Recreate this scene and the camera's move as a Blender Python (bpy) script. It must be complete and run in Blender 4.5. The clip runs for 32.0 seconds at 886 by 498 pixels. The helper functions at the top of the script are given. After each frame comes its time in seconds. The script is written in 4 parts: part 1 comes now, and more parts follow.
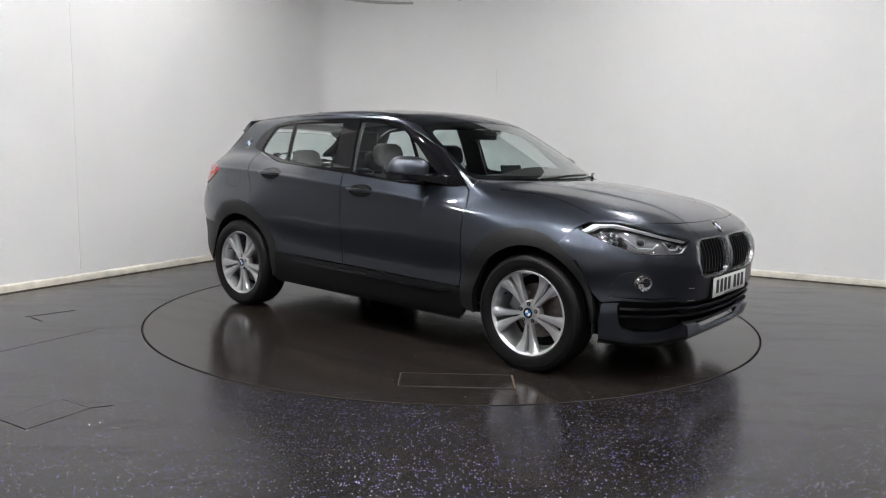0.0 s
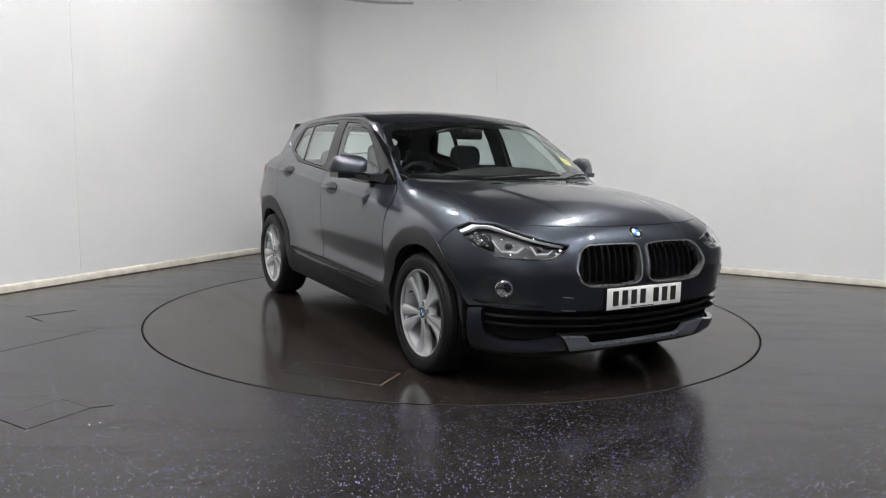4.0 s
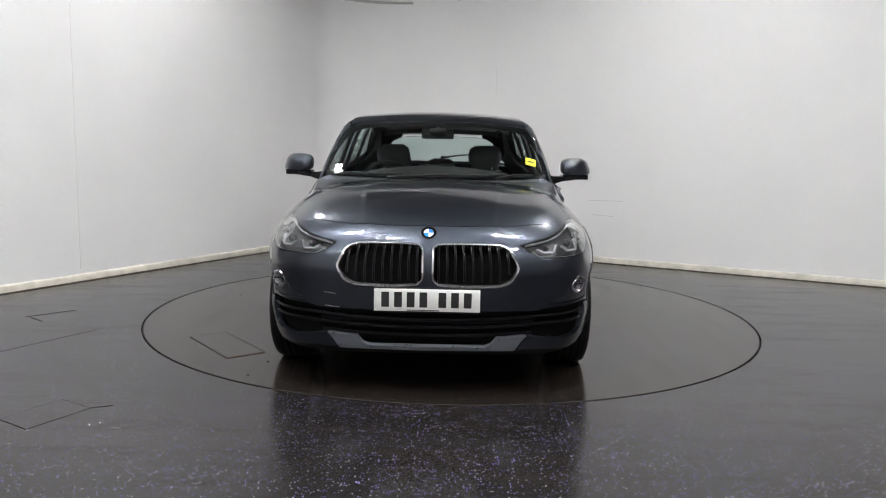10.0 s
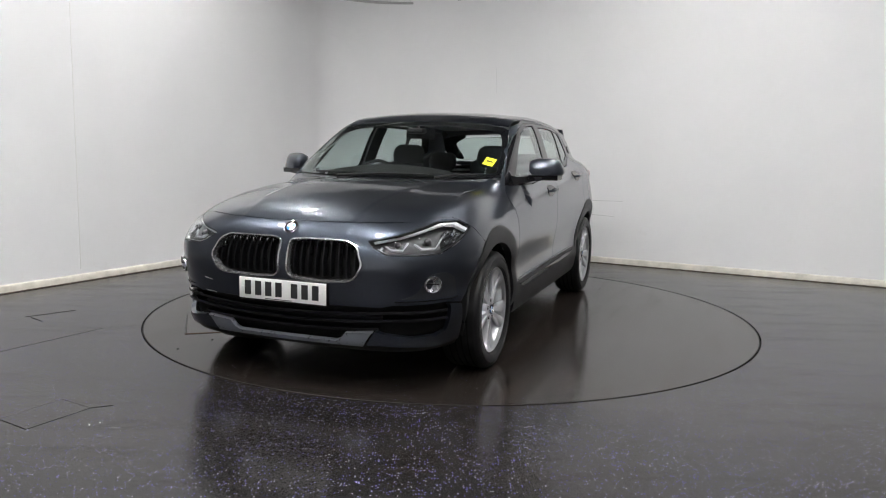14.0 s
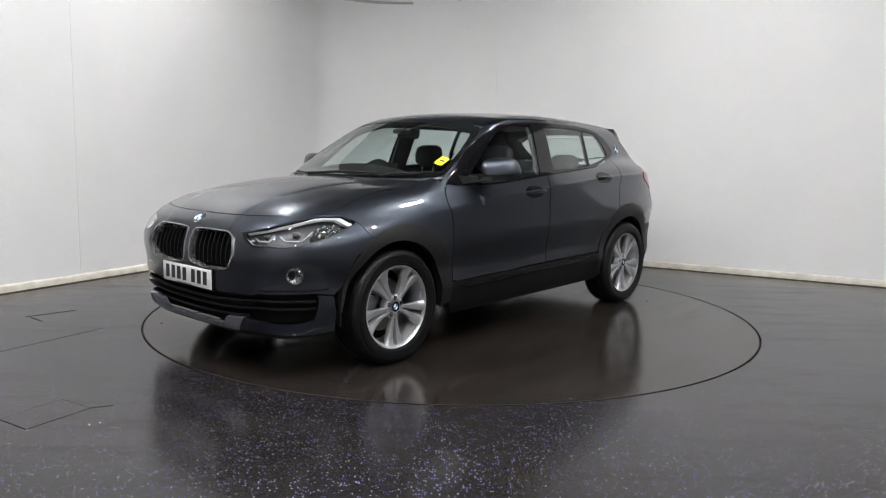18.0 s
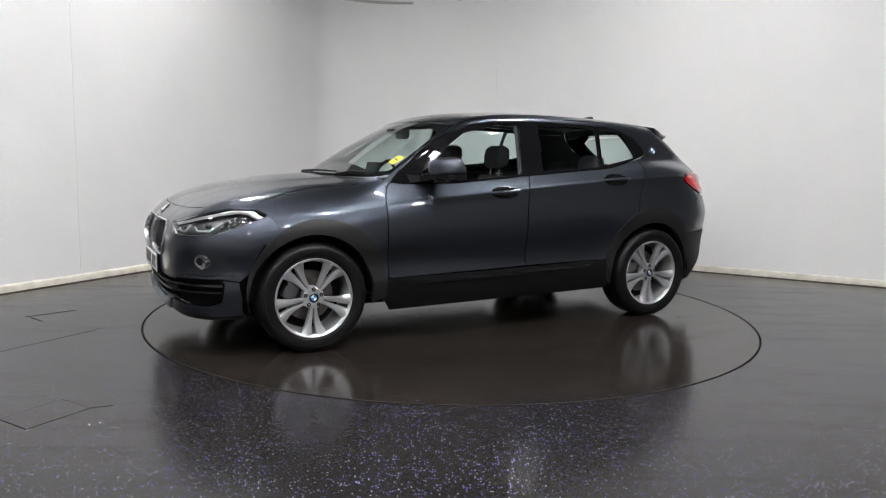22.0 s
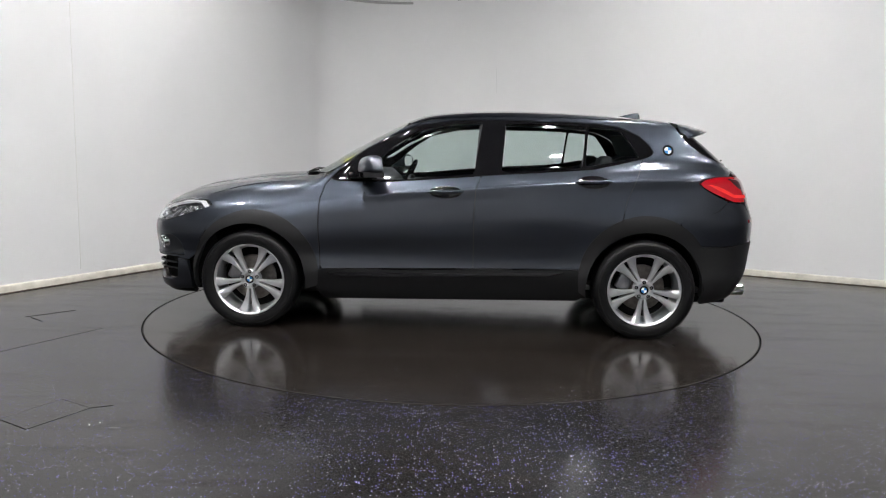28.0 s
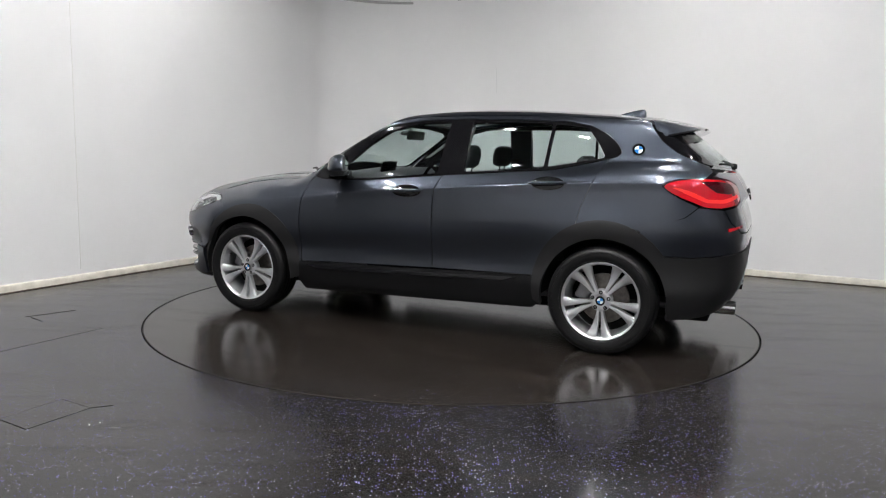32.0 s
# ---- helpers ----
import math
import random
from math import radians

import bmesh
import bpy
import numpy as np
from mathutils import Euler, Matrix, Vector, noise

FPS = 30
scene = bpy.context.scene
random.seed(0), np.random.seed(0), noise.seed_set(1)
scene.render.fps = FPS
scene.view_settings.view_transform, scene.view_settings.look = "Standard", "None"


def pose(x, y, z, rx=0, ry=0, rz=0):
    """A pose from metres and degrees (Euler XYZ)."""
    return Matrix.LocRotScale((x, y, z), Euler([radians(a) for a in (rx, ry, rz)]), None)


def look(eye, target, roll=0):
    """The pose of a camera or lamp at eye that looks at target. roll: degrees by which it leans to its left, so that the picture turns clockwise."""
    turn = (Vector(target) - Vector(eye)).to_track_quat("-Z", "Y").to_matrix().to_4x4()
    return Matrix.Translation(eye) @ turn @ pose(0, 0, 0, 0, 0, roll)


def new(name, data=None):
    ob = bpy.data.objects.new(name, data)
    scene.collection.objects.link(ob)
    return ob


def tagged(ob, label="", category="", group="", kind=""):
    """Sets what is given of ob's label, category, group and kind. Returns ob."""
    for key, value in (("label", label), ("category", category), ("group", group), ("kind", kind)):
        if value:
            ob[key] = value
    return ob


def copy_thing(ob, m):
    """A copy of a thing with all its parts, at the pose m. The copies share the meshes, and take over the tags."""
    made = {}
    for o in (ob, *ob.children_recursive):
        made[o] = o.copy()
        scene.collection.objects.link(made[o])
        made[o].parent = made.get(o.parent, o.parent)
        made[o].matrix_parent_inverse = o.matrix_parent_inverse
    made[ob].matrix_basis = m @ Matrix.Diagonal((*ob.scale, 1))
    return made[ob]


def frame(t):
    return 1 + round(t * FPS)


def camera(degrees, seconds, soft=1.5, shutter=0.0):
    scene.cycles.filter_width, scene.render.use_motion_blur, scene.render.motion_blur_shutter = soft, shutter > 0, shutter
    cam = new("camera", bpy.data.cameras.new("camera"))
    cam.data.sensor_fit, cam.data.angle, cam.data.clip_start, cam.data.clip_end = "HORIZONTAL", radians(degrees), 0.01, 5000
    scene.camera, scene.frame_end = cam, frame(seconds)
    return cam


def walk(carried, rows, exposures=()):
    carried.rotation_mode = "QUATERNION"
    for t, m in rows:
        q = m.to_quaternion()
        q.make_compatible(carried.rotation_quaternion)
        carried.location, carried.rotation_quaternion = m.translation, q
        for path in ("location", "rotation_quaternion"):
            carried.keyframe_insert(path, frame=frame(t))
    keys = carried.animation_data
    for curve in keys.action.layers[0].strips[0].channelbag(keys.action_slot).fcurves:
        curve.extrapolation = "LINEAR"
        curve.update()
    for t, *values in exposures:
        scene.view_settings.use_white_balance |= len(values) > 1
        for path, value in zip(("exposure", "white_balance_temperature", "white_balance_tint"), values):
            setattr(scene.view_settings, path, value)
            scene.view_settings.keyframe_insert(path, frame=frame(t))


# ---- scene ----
# one fixed camera on a stand; the car turns on a turntable whose axis is the origin
cam = camera(60.43, 32.0, soft=1.1)
EYE = Vector((0.0, -5.825, 1.237))
AIM = EYE + 6 * Vector((-0.01136, 0.99158, -0.12899))
walk(cam, [(0, look(EYE, AIM, 1.087)), (32, look(EYE, AIM, 1.087))])


def heading(t):
    return -38.70 - 5.134 * t


# ---- light ----
world = bpy.data.worlds.new("world")
world.use_nodes = True
scene.world = world
world.node_tree.nodes["Background"].inputs[0].default_value = (.5, .5, .52, 1)
world.node_tree.nodes["Background"].inputs[1].default_value = .02
scene.view_settings.exposure = 0.0

# ---- materials ----


class Nodes:
    """A small wrapper to write node trees in few lines."""

    def __init__(self, name):
        self.m = bpy.data.materials.new(name)
        self.m.use_nodes = True
        self.t = self.m.node_tree
        self.b = self.t.nodes["Principled BSDF"]

    def add(self, kind, **kw):
        n = self.t.nodes.new(kind)
        for k, v in kw.items():
            if k in n.inputs.keys():
                n.inputs[k].default_value = v
        return n

    def link(self, a, b):
        self.t.links.new(a, b)

    def coord(self, which="Object"):
        return self.t.nodes.new("ShaderNodeTexCoord").outputs[which]

    def noise(self, scale, detail=4, rough=.55, vec=None):
        n = self.add("ShaderNodeTexNoise", Scale=scale, Detail=detail, Roughness=rough)
        self.link(vec or self.coord(), n.inputs["Vector"])
        return n.outputs["Fac"]

    def ramp(self, fac, *stops):
        n = self.t.nodes.new("ShaderNodeValToRGB")
        e = n.color_ramp.elements
        while len(e) < len(stops):
            e.new(.5)
        for el, (p, c) in zip(e, stops):
            el.position = p
            el.color = (*c, 1) if isinstance(c, tuple) else (c, c, c, 1)
        self.link(fac, n.inputs[0])
        return n.outputs[0]

    def mix(self, fac, a, b, mode="MIX"):
        n = self.t.nodes.new("ShaderNodeMix")
        n.data_type, n.blend_type = "RGBA", mode
        for sock, v in ((n.inputs["Factor"], fac), (n.inputs[6], a), (n.inputs[7], b)):
            if isinstance(v, bpy.types.NodeSocket):
                self.link(v, sock)
            elif isinstance(v, tuple):
                sock.default_value = (*v, 1)
            else:
                sock.default_value = v
        return n.outputs[2]

    def math(self, op, a, b=0.0):
        n = self.t.nodes.new("ShaderNodeMath")
        n.operation = op
        for sock, v in zip(n.inputs, (a, b)):
            if isinstance(v, bpy.types.NodeSocket):
                self.link(v, sock)
            else:
                sock.default_value = v
        return n.outputs[0]

    def put(self, name, v):
        if isinstance(v, bpy.types.NodeSocket):
            self.link(v, self.b.inputs[name])
        elif isinstance(v, tuple):
            self.b.inputs[name].default_value = (*v, 1)
        else:
            self.b.inputs[name].default_value = v
        return self

    def bump(self, height, strength=.2, dist=.002):
        n = self.add("ShaderNodeBump", Strength=strength, Distance=dist)
        self.link(height, n.inputs["Height"])
        self.link(n.outputs[0], self.b.inputs["Normal"])
        return self


def plain(name, colour, rough=.5, metal=0.0, grain=0.0, scale=60, bump=.0, spec=.5):
    """A material with a little grain in colour and roughness."""
    n = Nodes(name)
    f = n.noise(scale)
    lo = tuple(c * (1 - grain) for c in colour)
    hi = tuple(min(1, c * (1 + grain)) for c in colour)
    n.put("Base Color", n.ramp(f, (.3, lo), (.7, hi)))
    n.put("Roughness", n.ramp(f, (.3, max(.02, rough * .88)), (.7, min(1, rough * 1.12))))
    n.put("Metallic", metal).put("Specular IOR Level", spec)
    if bump:
        n.bump(f, bump, .002)
    return n.m


def car_paint():
    n = Nodes("grey_metallic_paint")
    v = n.add("ShaderNodeTexVoronoi", Scale=900)
    n.link(n.coord(), v.inputs["Vector"])
    flake = n.ramp(v.outputs["Color"], (.0, (.036, .042, .054)), (1., (.068, .079, .100)))
    n.put("Base Color", flake).put("Metallic", .92).put("Roughness", .33)
    n.put("Coat Weight", 1.0).put("Coat Roughness", .02).put("Coat IOR", 1.5)
    return n.m


def glass(name, tint, rough=0.0):
    n = Nodes(name)
    n.put("Base Color", tint).put("Transmission Weight", 1.0).put("Roughness", rough).put("IOR", 1.45)
    return n.m


def glow(name, colour, power):
    n = Nodes(name)
    n.put("Base Color", colour).put("Emission Color", colour).put("Emission Strength", power)
    return n.m


def wall_paint():
    n = Nodes("white_wall_paint")
    big, fine = n.noise(.9, 5), n.noise(38, 6)
    c = n.ramp(big, (.3, (.745, .745, .75)), (.75, (.80, .80, .80)))
    low = n.add("ShaderNodeSeparateXYZ")
    n.link(n.coord("Object"), low.inputs[0])
    scuff = n.math("MULTIPLY", n.ramp(n.noise(5, 8, .7), (.60, 0.0), (.72, 1.0)), n.ramp(low.outputs[2], (.05, .35), (.6, 0.0)))
    n.put("Base Color", n.mix(scuff, c, (.55, .53, .49))).put("Roughness", .55)
    return n.bump(fine, .12, .002).m


def floor_sheet(name, dark, light, sparkle, wet):
    """Dark safety vinyl with tiny pale and blue grit, worn glossy."""
    n = Nodes(name)
    base = n.ramp(n.noise(1.3, 6, .6), (.3, dark), (.7, light))
    stretch = n.add("ShaderNodeMapping", Scale=(.9, 6.0, 1.0), Rotation=(0, 0, .35))
    n.link(n.coord(), stretch.inputs["Vector"])
    smear = n.noise(1.1, 8, .68, stretch.outputs[0])
    base = n.mix(n.ramp(smear, (.52, 0.0), (.72, .55)), base, tuple(c * k for c, k in zip(light, (2.0, 1.75, 1.55))))
    v = n.add("ShaderNodeTexVoronoi", Scale=92)
    n.link(n.coord(), v.inputs["Vector"])
    dot = n.ramp(v.outputs["Distance"], (.20, 1.0), (.26, 0.0))
    sel = n.add("ShaderNodeSeparateColor")
    n.link(v.outputs["Color"], sel.inputs[0])
    few = n.math("GREATER_THAN", sel.outputs[0], 1 - sparkle)
    tone = n.ramp(sel.outputs[1], (.0, (.08, .07, .36)), (.5, (.19, .17, .56)), (.75, (.34, .34, .56)), (1., (.66, .66, .74)))
    n.put("Base Color", n.mix(n.math("MULTIPLY", dot, few), base, tone))
    n.put("Roughness", n.math("ADD", n.ramp(n.noise(2.2, 7, .65), (.25, wet * .85), (.75, wet * 1.1)), n.ramp(smear, (.5, 0.0), (.75, .10))))
    n.put("Specular IOR Level", .33)
    return n.bump(n.noise(210, 3), .10, .001).m


PAINT = car_paint()
CHROME = plain("chrome", (.82, .83, .84), .07, 1.0, .04)
SURROUND = plain("polished_surround", (.74, .75, .76), .18, .9, .03)
SATIN = plain("satin_silver", (.62, .63, .64), .32, .45, .06)
LAMPGREY = plain("lamp_housing_grey", (.022, .0225, .024), .35, .2, .1)
MIRROR = plain("mirror_silver", (.8, .8, .8), .02, 1.0)
ALLOY = plain("silver_alloy", (.67, .68, .70), .33, .8, .02, 300)
# darker alloy copy, with the shade behind the spokes in its colour
ALLOY_IN = plain("shaded_alloy", (.30, .30, .31), .38, .85, .1, 120)
RUBBER = plain("tyre_rubber", (.006, .006, .0065), .45, 0, .25, 80, .15, .28)
BLACK = plain("black_plastic", (.006, .006, .0065), .42, 0, .2, 200, .1, .2)
GRAIN = plain("dark_cladding", (.011, .0112, .012), .5, 0, .15, 400, .1, .4)
GLOSS = plain("gloss_black_trim", (.006, .006, .007), .06, 0, .1)
DARK = plain("unlit_underbody", (.010, .010, .010), .9, 0, .2, 60, 0, .1)
LIP = plain("satin_grey_lip", (.24, .26, .29), .30, .6, .01, 40)
CLOTH = plain("anthracite_cloth", (.028, .029, .032), .85, 0, .25, 300, .3)
DASH = plain("dashboard_vinyl", (.045, .046, .05), .6, 0, .2, 300, .2)
GREYTRIM = plain("grey_headlining", (.36, .37, .37), .8, 0, .08, 200, .1)
SLATE = plain("dark_satin_plastic", (.042, .046, .053), .32, .5, .1, 300)
SLAT = plain("satin_black_slat", (.005, .005, .006), .3, 0, .1, 60, 0, .2)
GUIDE = plain("pale_light_guide", (.20, .21, .22), .3, 0, .05)
STEEL = plain("brushed_steel", (.42, .42, .43), .28, 1.0, .12, 90)
DISC = plain("brake_disc_iron", (.20, .185, .17), .4, .8, .3, 40)
PANE = glass("clear_car_glass", (.84, .92, .90))
LENS = glass("headlamp_lens", (.96, .97, .98))
RED_LENS = Nodes("red_lamp_lens").put("Base Color", (.42, .008, .016)).put("Roughness", .06).put("Coat Weight", 1.0).put("Specular IOR Level", .6).m
RED_DARK = Nodes("smoked_red_lens").put("Base Color", (.05, .004, .007)).put("Roughness", .05).put("Coat Weight", 1.0).m
RED_BRIGHT = Nodes("bright_red_guide").put("Base Color", (.85, .03, .03)).put("Roughness", .12).put("Coat Weight", 1.0).m
WHITE = plain("white_reflective_plate", (.80, .80, .78), .35, 0, .03)
INK = plain("black_ink", (.015, .015, .016), .5, 0, .1)
YELLOW = plain("yellow_sticker", (.80, .66, .02), .5, 0, .05)
BLUE = plain("blue_enamel", (.03, .20, .55), .15)
WALL = wall_paint()
SKIRT = plain("cream_baseboard_paint", (.62, .59, .52), .45, 0, .16, 9, .1)
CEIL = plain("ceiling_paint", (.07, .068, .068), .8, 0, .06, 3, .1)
DRAPE = plain("grey_back_wall", (.20, .20, .205), .8, 0, .05, 2)
PALE = plain("pale_back_wall", (.55, .55, .555), .8, 0, .05, 2)
OVERHEAD = plain("grey_overhead_edge", (.42, .42, .41), .8, 0, .08, 20, .1)
SCUFF = plain("grey_scuff_mark", (.56, .56, .56), .7, 0, .2, 50)
FLOOR = floor_sheet("dark_vinyl_floor", (.0095, .0088, .0086), (.019, .017, .016), .38, .20)
DECK = floor_sheet("turntable_vinyl", (.0125, .0105, .0092), (.021, .0175, .0152), .02, .15)
SEAM = plain("dark_floor_joint", (.008, .008, .008), .8)
JOINT = plain("grimy_floor_joint", (.014, .013, .012), .5, 0, .3, 30)
GRIME = plain("brown_grime", (.10, .075, .055), .7, 0, .5, 14, .2)
WORN = plain("worn_edge_strip", (.11, .075, .05), .6, .3, .3, 30)
LED = glow("led_diffuser", (1.0, .99, .985), 835.0)

# ---- mesh helpers ----


def part(name, bm, material, parent=None, label=""):
    """Links a bmesh as one mesh object under its thing."""
    me = bpy.data.meshes.new(name)
    bm.to_mesh(me)
    bm.free()
    me.materials.append(material)
    return hang(new(name, me), parent, label)


def hang(ob, parent, label=""):
    if parent is not None:
        ob.parent = parent
        if parent.type == "MESH":
            up = parent
            m = up.matrix_basis.copy()
            while up.parent is not None:
                up = up.parent
                m = up.matrix_basis @ m if up.type == "MESH" else m
            ob.matrix_parent_inverse = Matrix.Identity(4)
    if label:
        ob["label"] = label
    return ob


def shade(bm, angle=40):
    lim = radians(angle)
    for f in bm.faces:
        f.smooth = True
    for e in bm.edges:
        if len(e.link_faces) == 2 and e.calc_face_angle(0) > lim:
            e.smooth = False
    return bm


def box(x0, x1, y0, y1, z0, z1, bevel=.0, seg=2):
    bm = bmesh.new()
    bmesh.ops.create_cube(bm, size=1)
    for v in bm.verts:
        v.co = ((x0 + x1) / 2 + v.co.x * (x1 - x0), (y0 + y1) / 2 + v.co.y * (y1 - y0), (z0 + z1) / 2 + v.co.z * (z1 - z0))
    if bevel:
        bmesh.ops.bevel(bm, geom=bm.edges[:], offset=bevel, segments=seg, affect="EDGES", profile=.5)
    return shade(bm)


def lathe(profile, n=64, axis="y", cap=False):
    """Turns (radius, along) pairs round an axis."""
    bm = bmesh.new()
    rings = []
    for r, h in profile:
        ring = []
        for i in range(n):
            a = 2 * math.pi * i / n
            c, s = r * math.cos(a), r * math.sin(a)
            ring.append(bm.verts.new({"y": (c, h, s), "z": (c, s, h), "x": (h, c, s)}[axis]))
        rings.append(ring)
    for a, b in zip(rings, rings[1:]):
        for i in range(n):
            bm.faces.new((a[i], a[(i + 1) % n], b[(i + 1) % n], b[i]))
    if cap:
        for ring in (rings[0], rings[-1]):
            bm.faces.new(ring)
    bmesh.ops.recalc_face_normals(bm, faces=bm.faces[:])
    return shade(bm)


def loft(rings, closed=True, caps=True):
    bm = bmesh.new()
    vs = [[bm.verts.new(p) for p in r] for r in rings]
    n = len(vs[0])
    for a, b in zip(vs, vs[1:]):
        for i in range(n if closed else n - 1):
            bm.faces.new((a[i], a[(i + 1) % n], b[(i + 1) % n], b[i]))
    if caps:
        bm.faces.new(vs[0])
        bm.faces.new(vs[-1])
    bmesh.ops.recalc_face_normals(bm, faces=bm.faces[:])
    return shade(bm, 50)


def tube(path, r, n=10, flat=1.0):
    """A round bar along a path; r may be a list."""
    path = [Vector(p) for p in path]
    rr = r if isinstance(r, (list, tuple)) else [r] * len(path)
    rings = []
    for i, p in enumerate(path):
        d = (path[min(i + 1, len(path) - 1)] - path[max(i - 1, 0)]).normalized()
        u = d.cross(Vector((0, 0, 1)))
        if u.length < 1e-3:
            u = d.cross(Vector((0, 1, 0)))
        u.normalize()
        w = u.cross(d)
        rings.append([p + (u * math.cos(2 * math.pi * k / n) + w * math.sin(2 * math.pi * k / n) * flat) * rr[i] for k in range(n)])
    return loft(rings)


def rounded(w, h, r, n=5):
    """A rounded rectangle as flat points."""
    out = []
    for cx, cy, a0 in ((w / 2 - r, h / 2 - r, 0), (-w / 2 + r, h / 2 - r, 90), (-w / 2 + r, -h / 2 + r, 180), (w / 2 - r, -h / 2 + r, 270)):
        for i in range(n + 1):
            a = radians(a0 + 90 * i / n)
            out.append((cx + r * math.cos(a), cy + r * math.sin(a)))
    return out


def moved(bm, m):
    bmesh.ops.transform(bm, matrix=m, verts=bm.verts[:])
    return bm


def empty(name, label, category, group="", kind=""):
    ob = new(name)
    ob.empty_display_size = .2
    return tagged(ob, label, category, group, kind)


# ---- body surface: one smooth implicit form that all panels lie on ----
def spline(*pts):
    """A smooth curve through (a, b) pairs, straight past its ends."""
    px = np.array(pts[0::2], float)
    py = np.array(pts[1::2], float)
    d = np.diff(py) / np.diff(px)
    m = np.empty(len(px))
    m[0], m[-1] = d[0], d[-1]
    for i in range(1, len(px) - 1):
        h0, h1 = px[i] - px[i - 1], px[i + 1] - px[i]
        m[i] = (d[i - 1] * h1 + d[i] * h0) / (h0 + h1)

    def run(v):
        v = np.asarray(v, float)
        c = np.clip(v, px[0], px[-1])
        i = np.clip(np.searchsorted(px, c) - 1, 0, len(px) - 2)
        h = px[i + 1] - px[i]
        s = (c - px[i]) / h
        y = (py[i] * (1 + 2 * s) * (1 - s) ** 2 + m[i] * h * s * (1 - s) ** 2
             + py[i + 1] * s * s * (3 - 2 * s) + m[i + 1] * h * s * s * (s - 1))
        return y + np.where(v > px[-1], (v - px[-1]) * m[-1], 0) + np.where(v < px[0], (v - px[0]) * m[0], 0)
    return run


def smax(a, b, k):
    h = np.maximum(k - np.abs(a - b), 0) / k
    return np.maximum(a, b) + h * h * k * 0.25


def smin(a, b, k):
    return -smax(-a, -b, k)


NOSE = spline(.18, 2.03, .24, 2.088, .32, 2.112, .45, 2.128, .56, 2.136, .66, 2.141, .74, 2.132, .80, 2.112, .86, 2.068, .92, 1.985, .98, 1.84, 1.05, 1.60)
TAIL = spline(.20, 1.94, .28, 2.02, .42, 2.102, .58, 2.128, .70, 2.138, .80, 2.132, .87, 2.112, .95, 2.085, 1.02, 2.058, 1.09, 2.030, 1.16, 1.985, 1.24, 1.90)
WIDE = spline(.16, .80, .24, .852, .34, .871, .41, .875, .46, .868, .52, .865, .58, .873, .64, .886, .70, .892, .76, .892, .82, .888, .88, .882, .93, .876)
SHOULDER = spline(.93, .876, .96, .866, 1.00, .850, 1.05, .828, 1.10, .805, 1.2, .76)
CREASE = spline(-2.1, 1.062, -1.62, 1.068, -1.134, 1.052, -.7, 1.027, -.137, .983, .358, .945, .852, .884, 1.3, .830, 1.5, .815, 2.2, .81)
HOOD = spline(.60, 1.105, .9, 1.075, 1.10, 1.057, 1.335, 1.040, 1.606, 1.002, 1.834, .955, 1.95, .919, 2.03, .882, 2.09, .836, 2.14, .77, 2.18, .68)
BELT = spline(-2.3, 1.15, -1.9, 1.17, -1.4, 1.17, -.9, 1.125, -.2, 1.085, .6, 1.05)
ROOF = spline(-2.2, 1.335, -1.92, 1.415, -1.70, 1.460, -1.538, 1.478, -1.026, 1.516, -.682, 1.530, -.337, 1.532, -.078, 1.521, .183, 1.490, .35, 1.444, .6, 1.325)
SCREEN = spline(.95, 1.19, 1.06, 1.02, 1.16, .862, 1.26, .690, 1.36, .503, 1.44, .35, 1.52, .17)
HATCH = spline(1.0, 2.11, 1.08, 2.065, 1.175, 1.998, 1.27, 1.895, 1.36, 1.782, 1.45, 1.66)
GLASSY = spline(.95, .845, 1.06, .806, 1.16, .772, 1.26, .738, 1.36, .700, 1.43, .664, 1.52, .60)
GX = spline(-2.2, -.185, -1.9, -.125, -1.5, -.072, -1.0, -.028, -.3, .0, .3, .0, .7, -.030, 1.0, -.08)


def lower(x, a, z):
    r = z - (CREASE(x) - .93) * np.clip((z - .5) / .38, 0, 1)
    w = np.where(r < .93, WIDE(r), SHOULDER(r)) - .012 * np.clip(-(x + .9), 0, 1)
    # haunch over the rear wheels
    h = np.clip((-x - .3) / .6, 0, 1)
    w = w + h * (.010 * np.exp(-((z - .78) / .10) ** 2) - .012 * np.clip((z - .80) / .22, 0, 1))
    # the drawn-out edge along the flank at handle height
    lip = np.where(r < .93, np.exp(-((r - .93) / .035) ** 2), np.clip(1 - (r - .93) / .014, 0, 1))
    w = w + .0075 * lip * np.clip((1.05 - x) / .35, 0, 1)
    for cx in (1.335, -1.335):
        r = np.hypot(x - cx, z - .335)
        w = w + .016 * np.exp(-((r - .42) / .13) ** 2) * np.clip((z - .25) / .2, 0, 1)
    uf = np.clip((x - .95) / (NOSE(z) - .95), 0, None)
    ur = np.clip((-x - .95) / (TAIL(z) - .95), 0, None)
    n = np.where(x > 0, 4.6, 5.0)
    g = (((uf + ur) ** n + (np.abs(a) / w) ** n) ** (1 / n) - 1) * .9
    top = HOOD(x) - .055 * (a / .72) ** 2 - .9 * np.clip(a - .58, 0, None) ** 2 + .0022 * np.tanh((.34 + .09 * np.clip((1.95 - x) / .9, 0, 1.2) - a) / .009)
    t = np.where(x > .55, top, BELT(x))
    return smax(g, (z - t) * .95, .13)


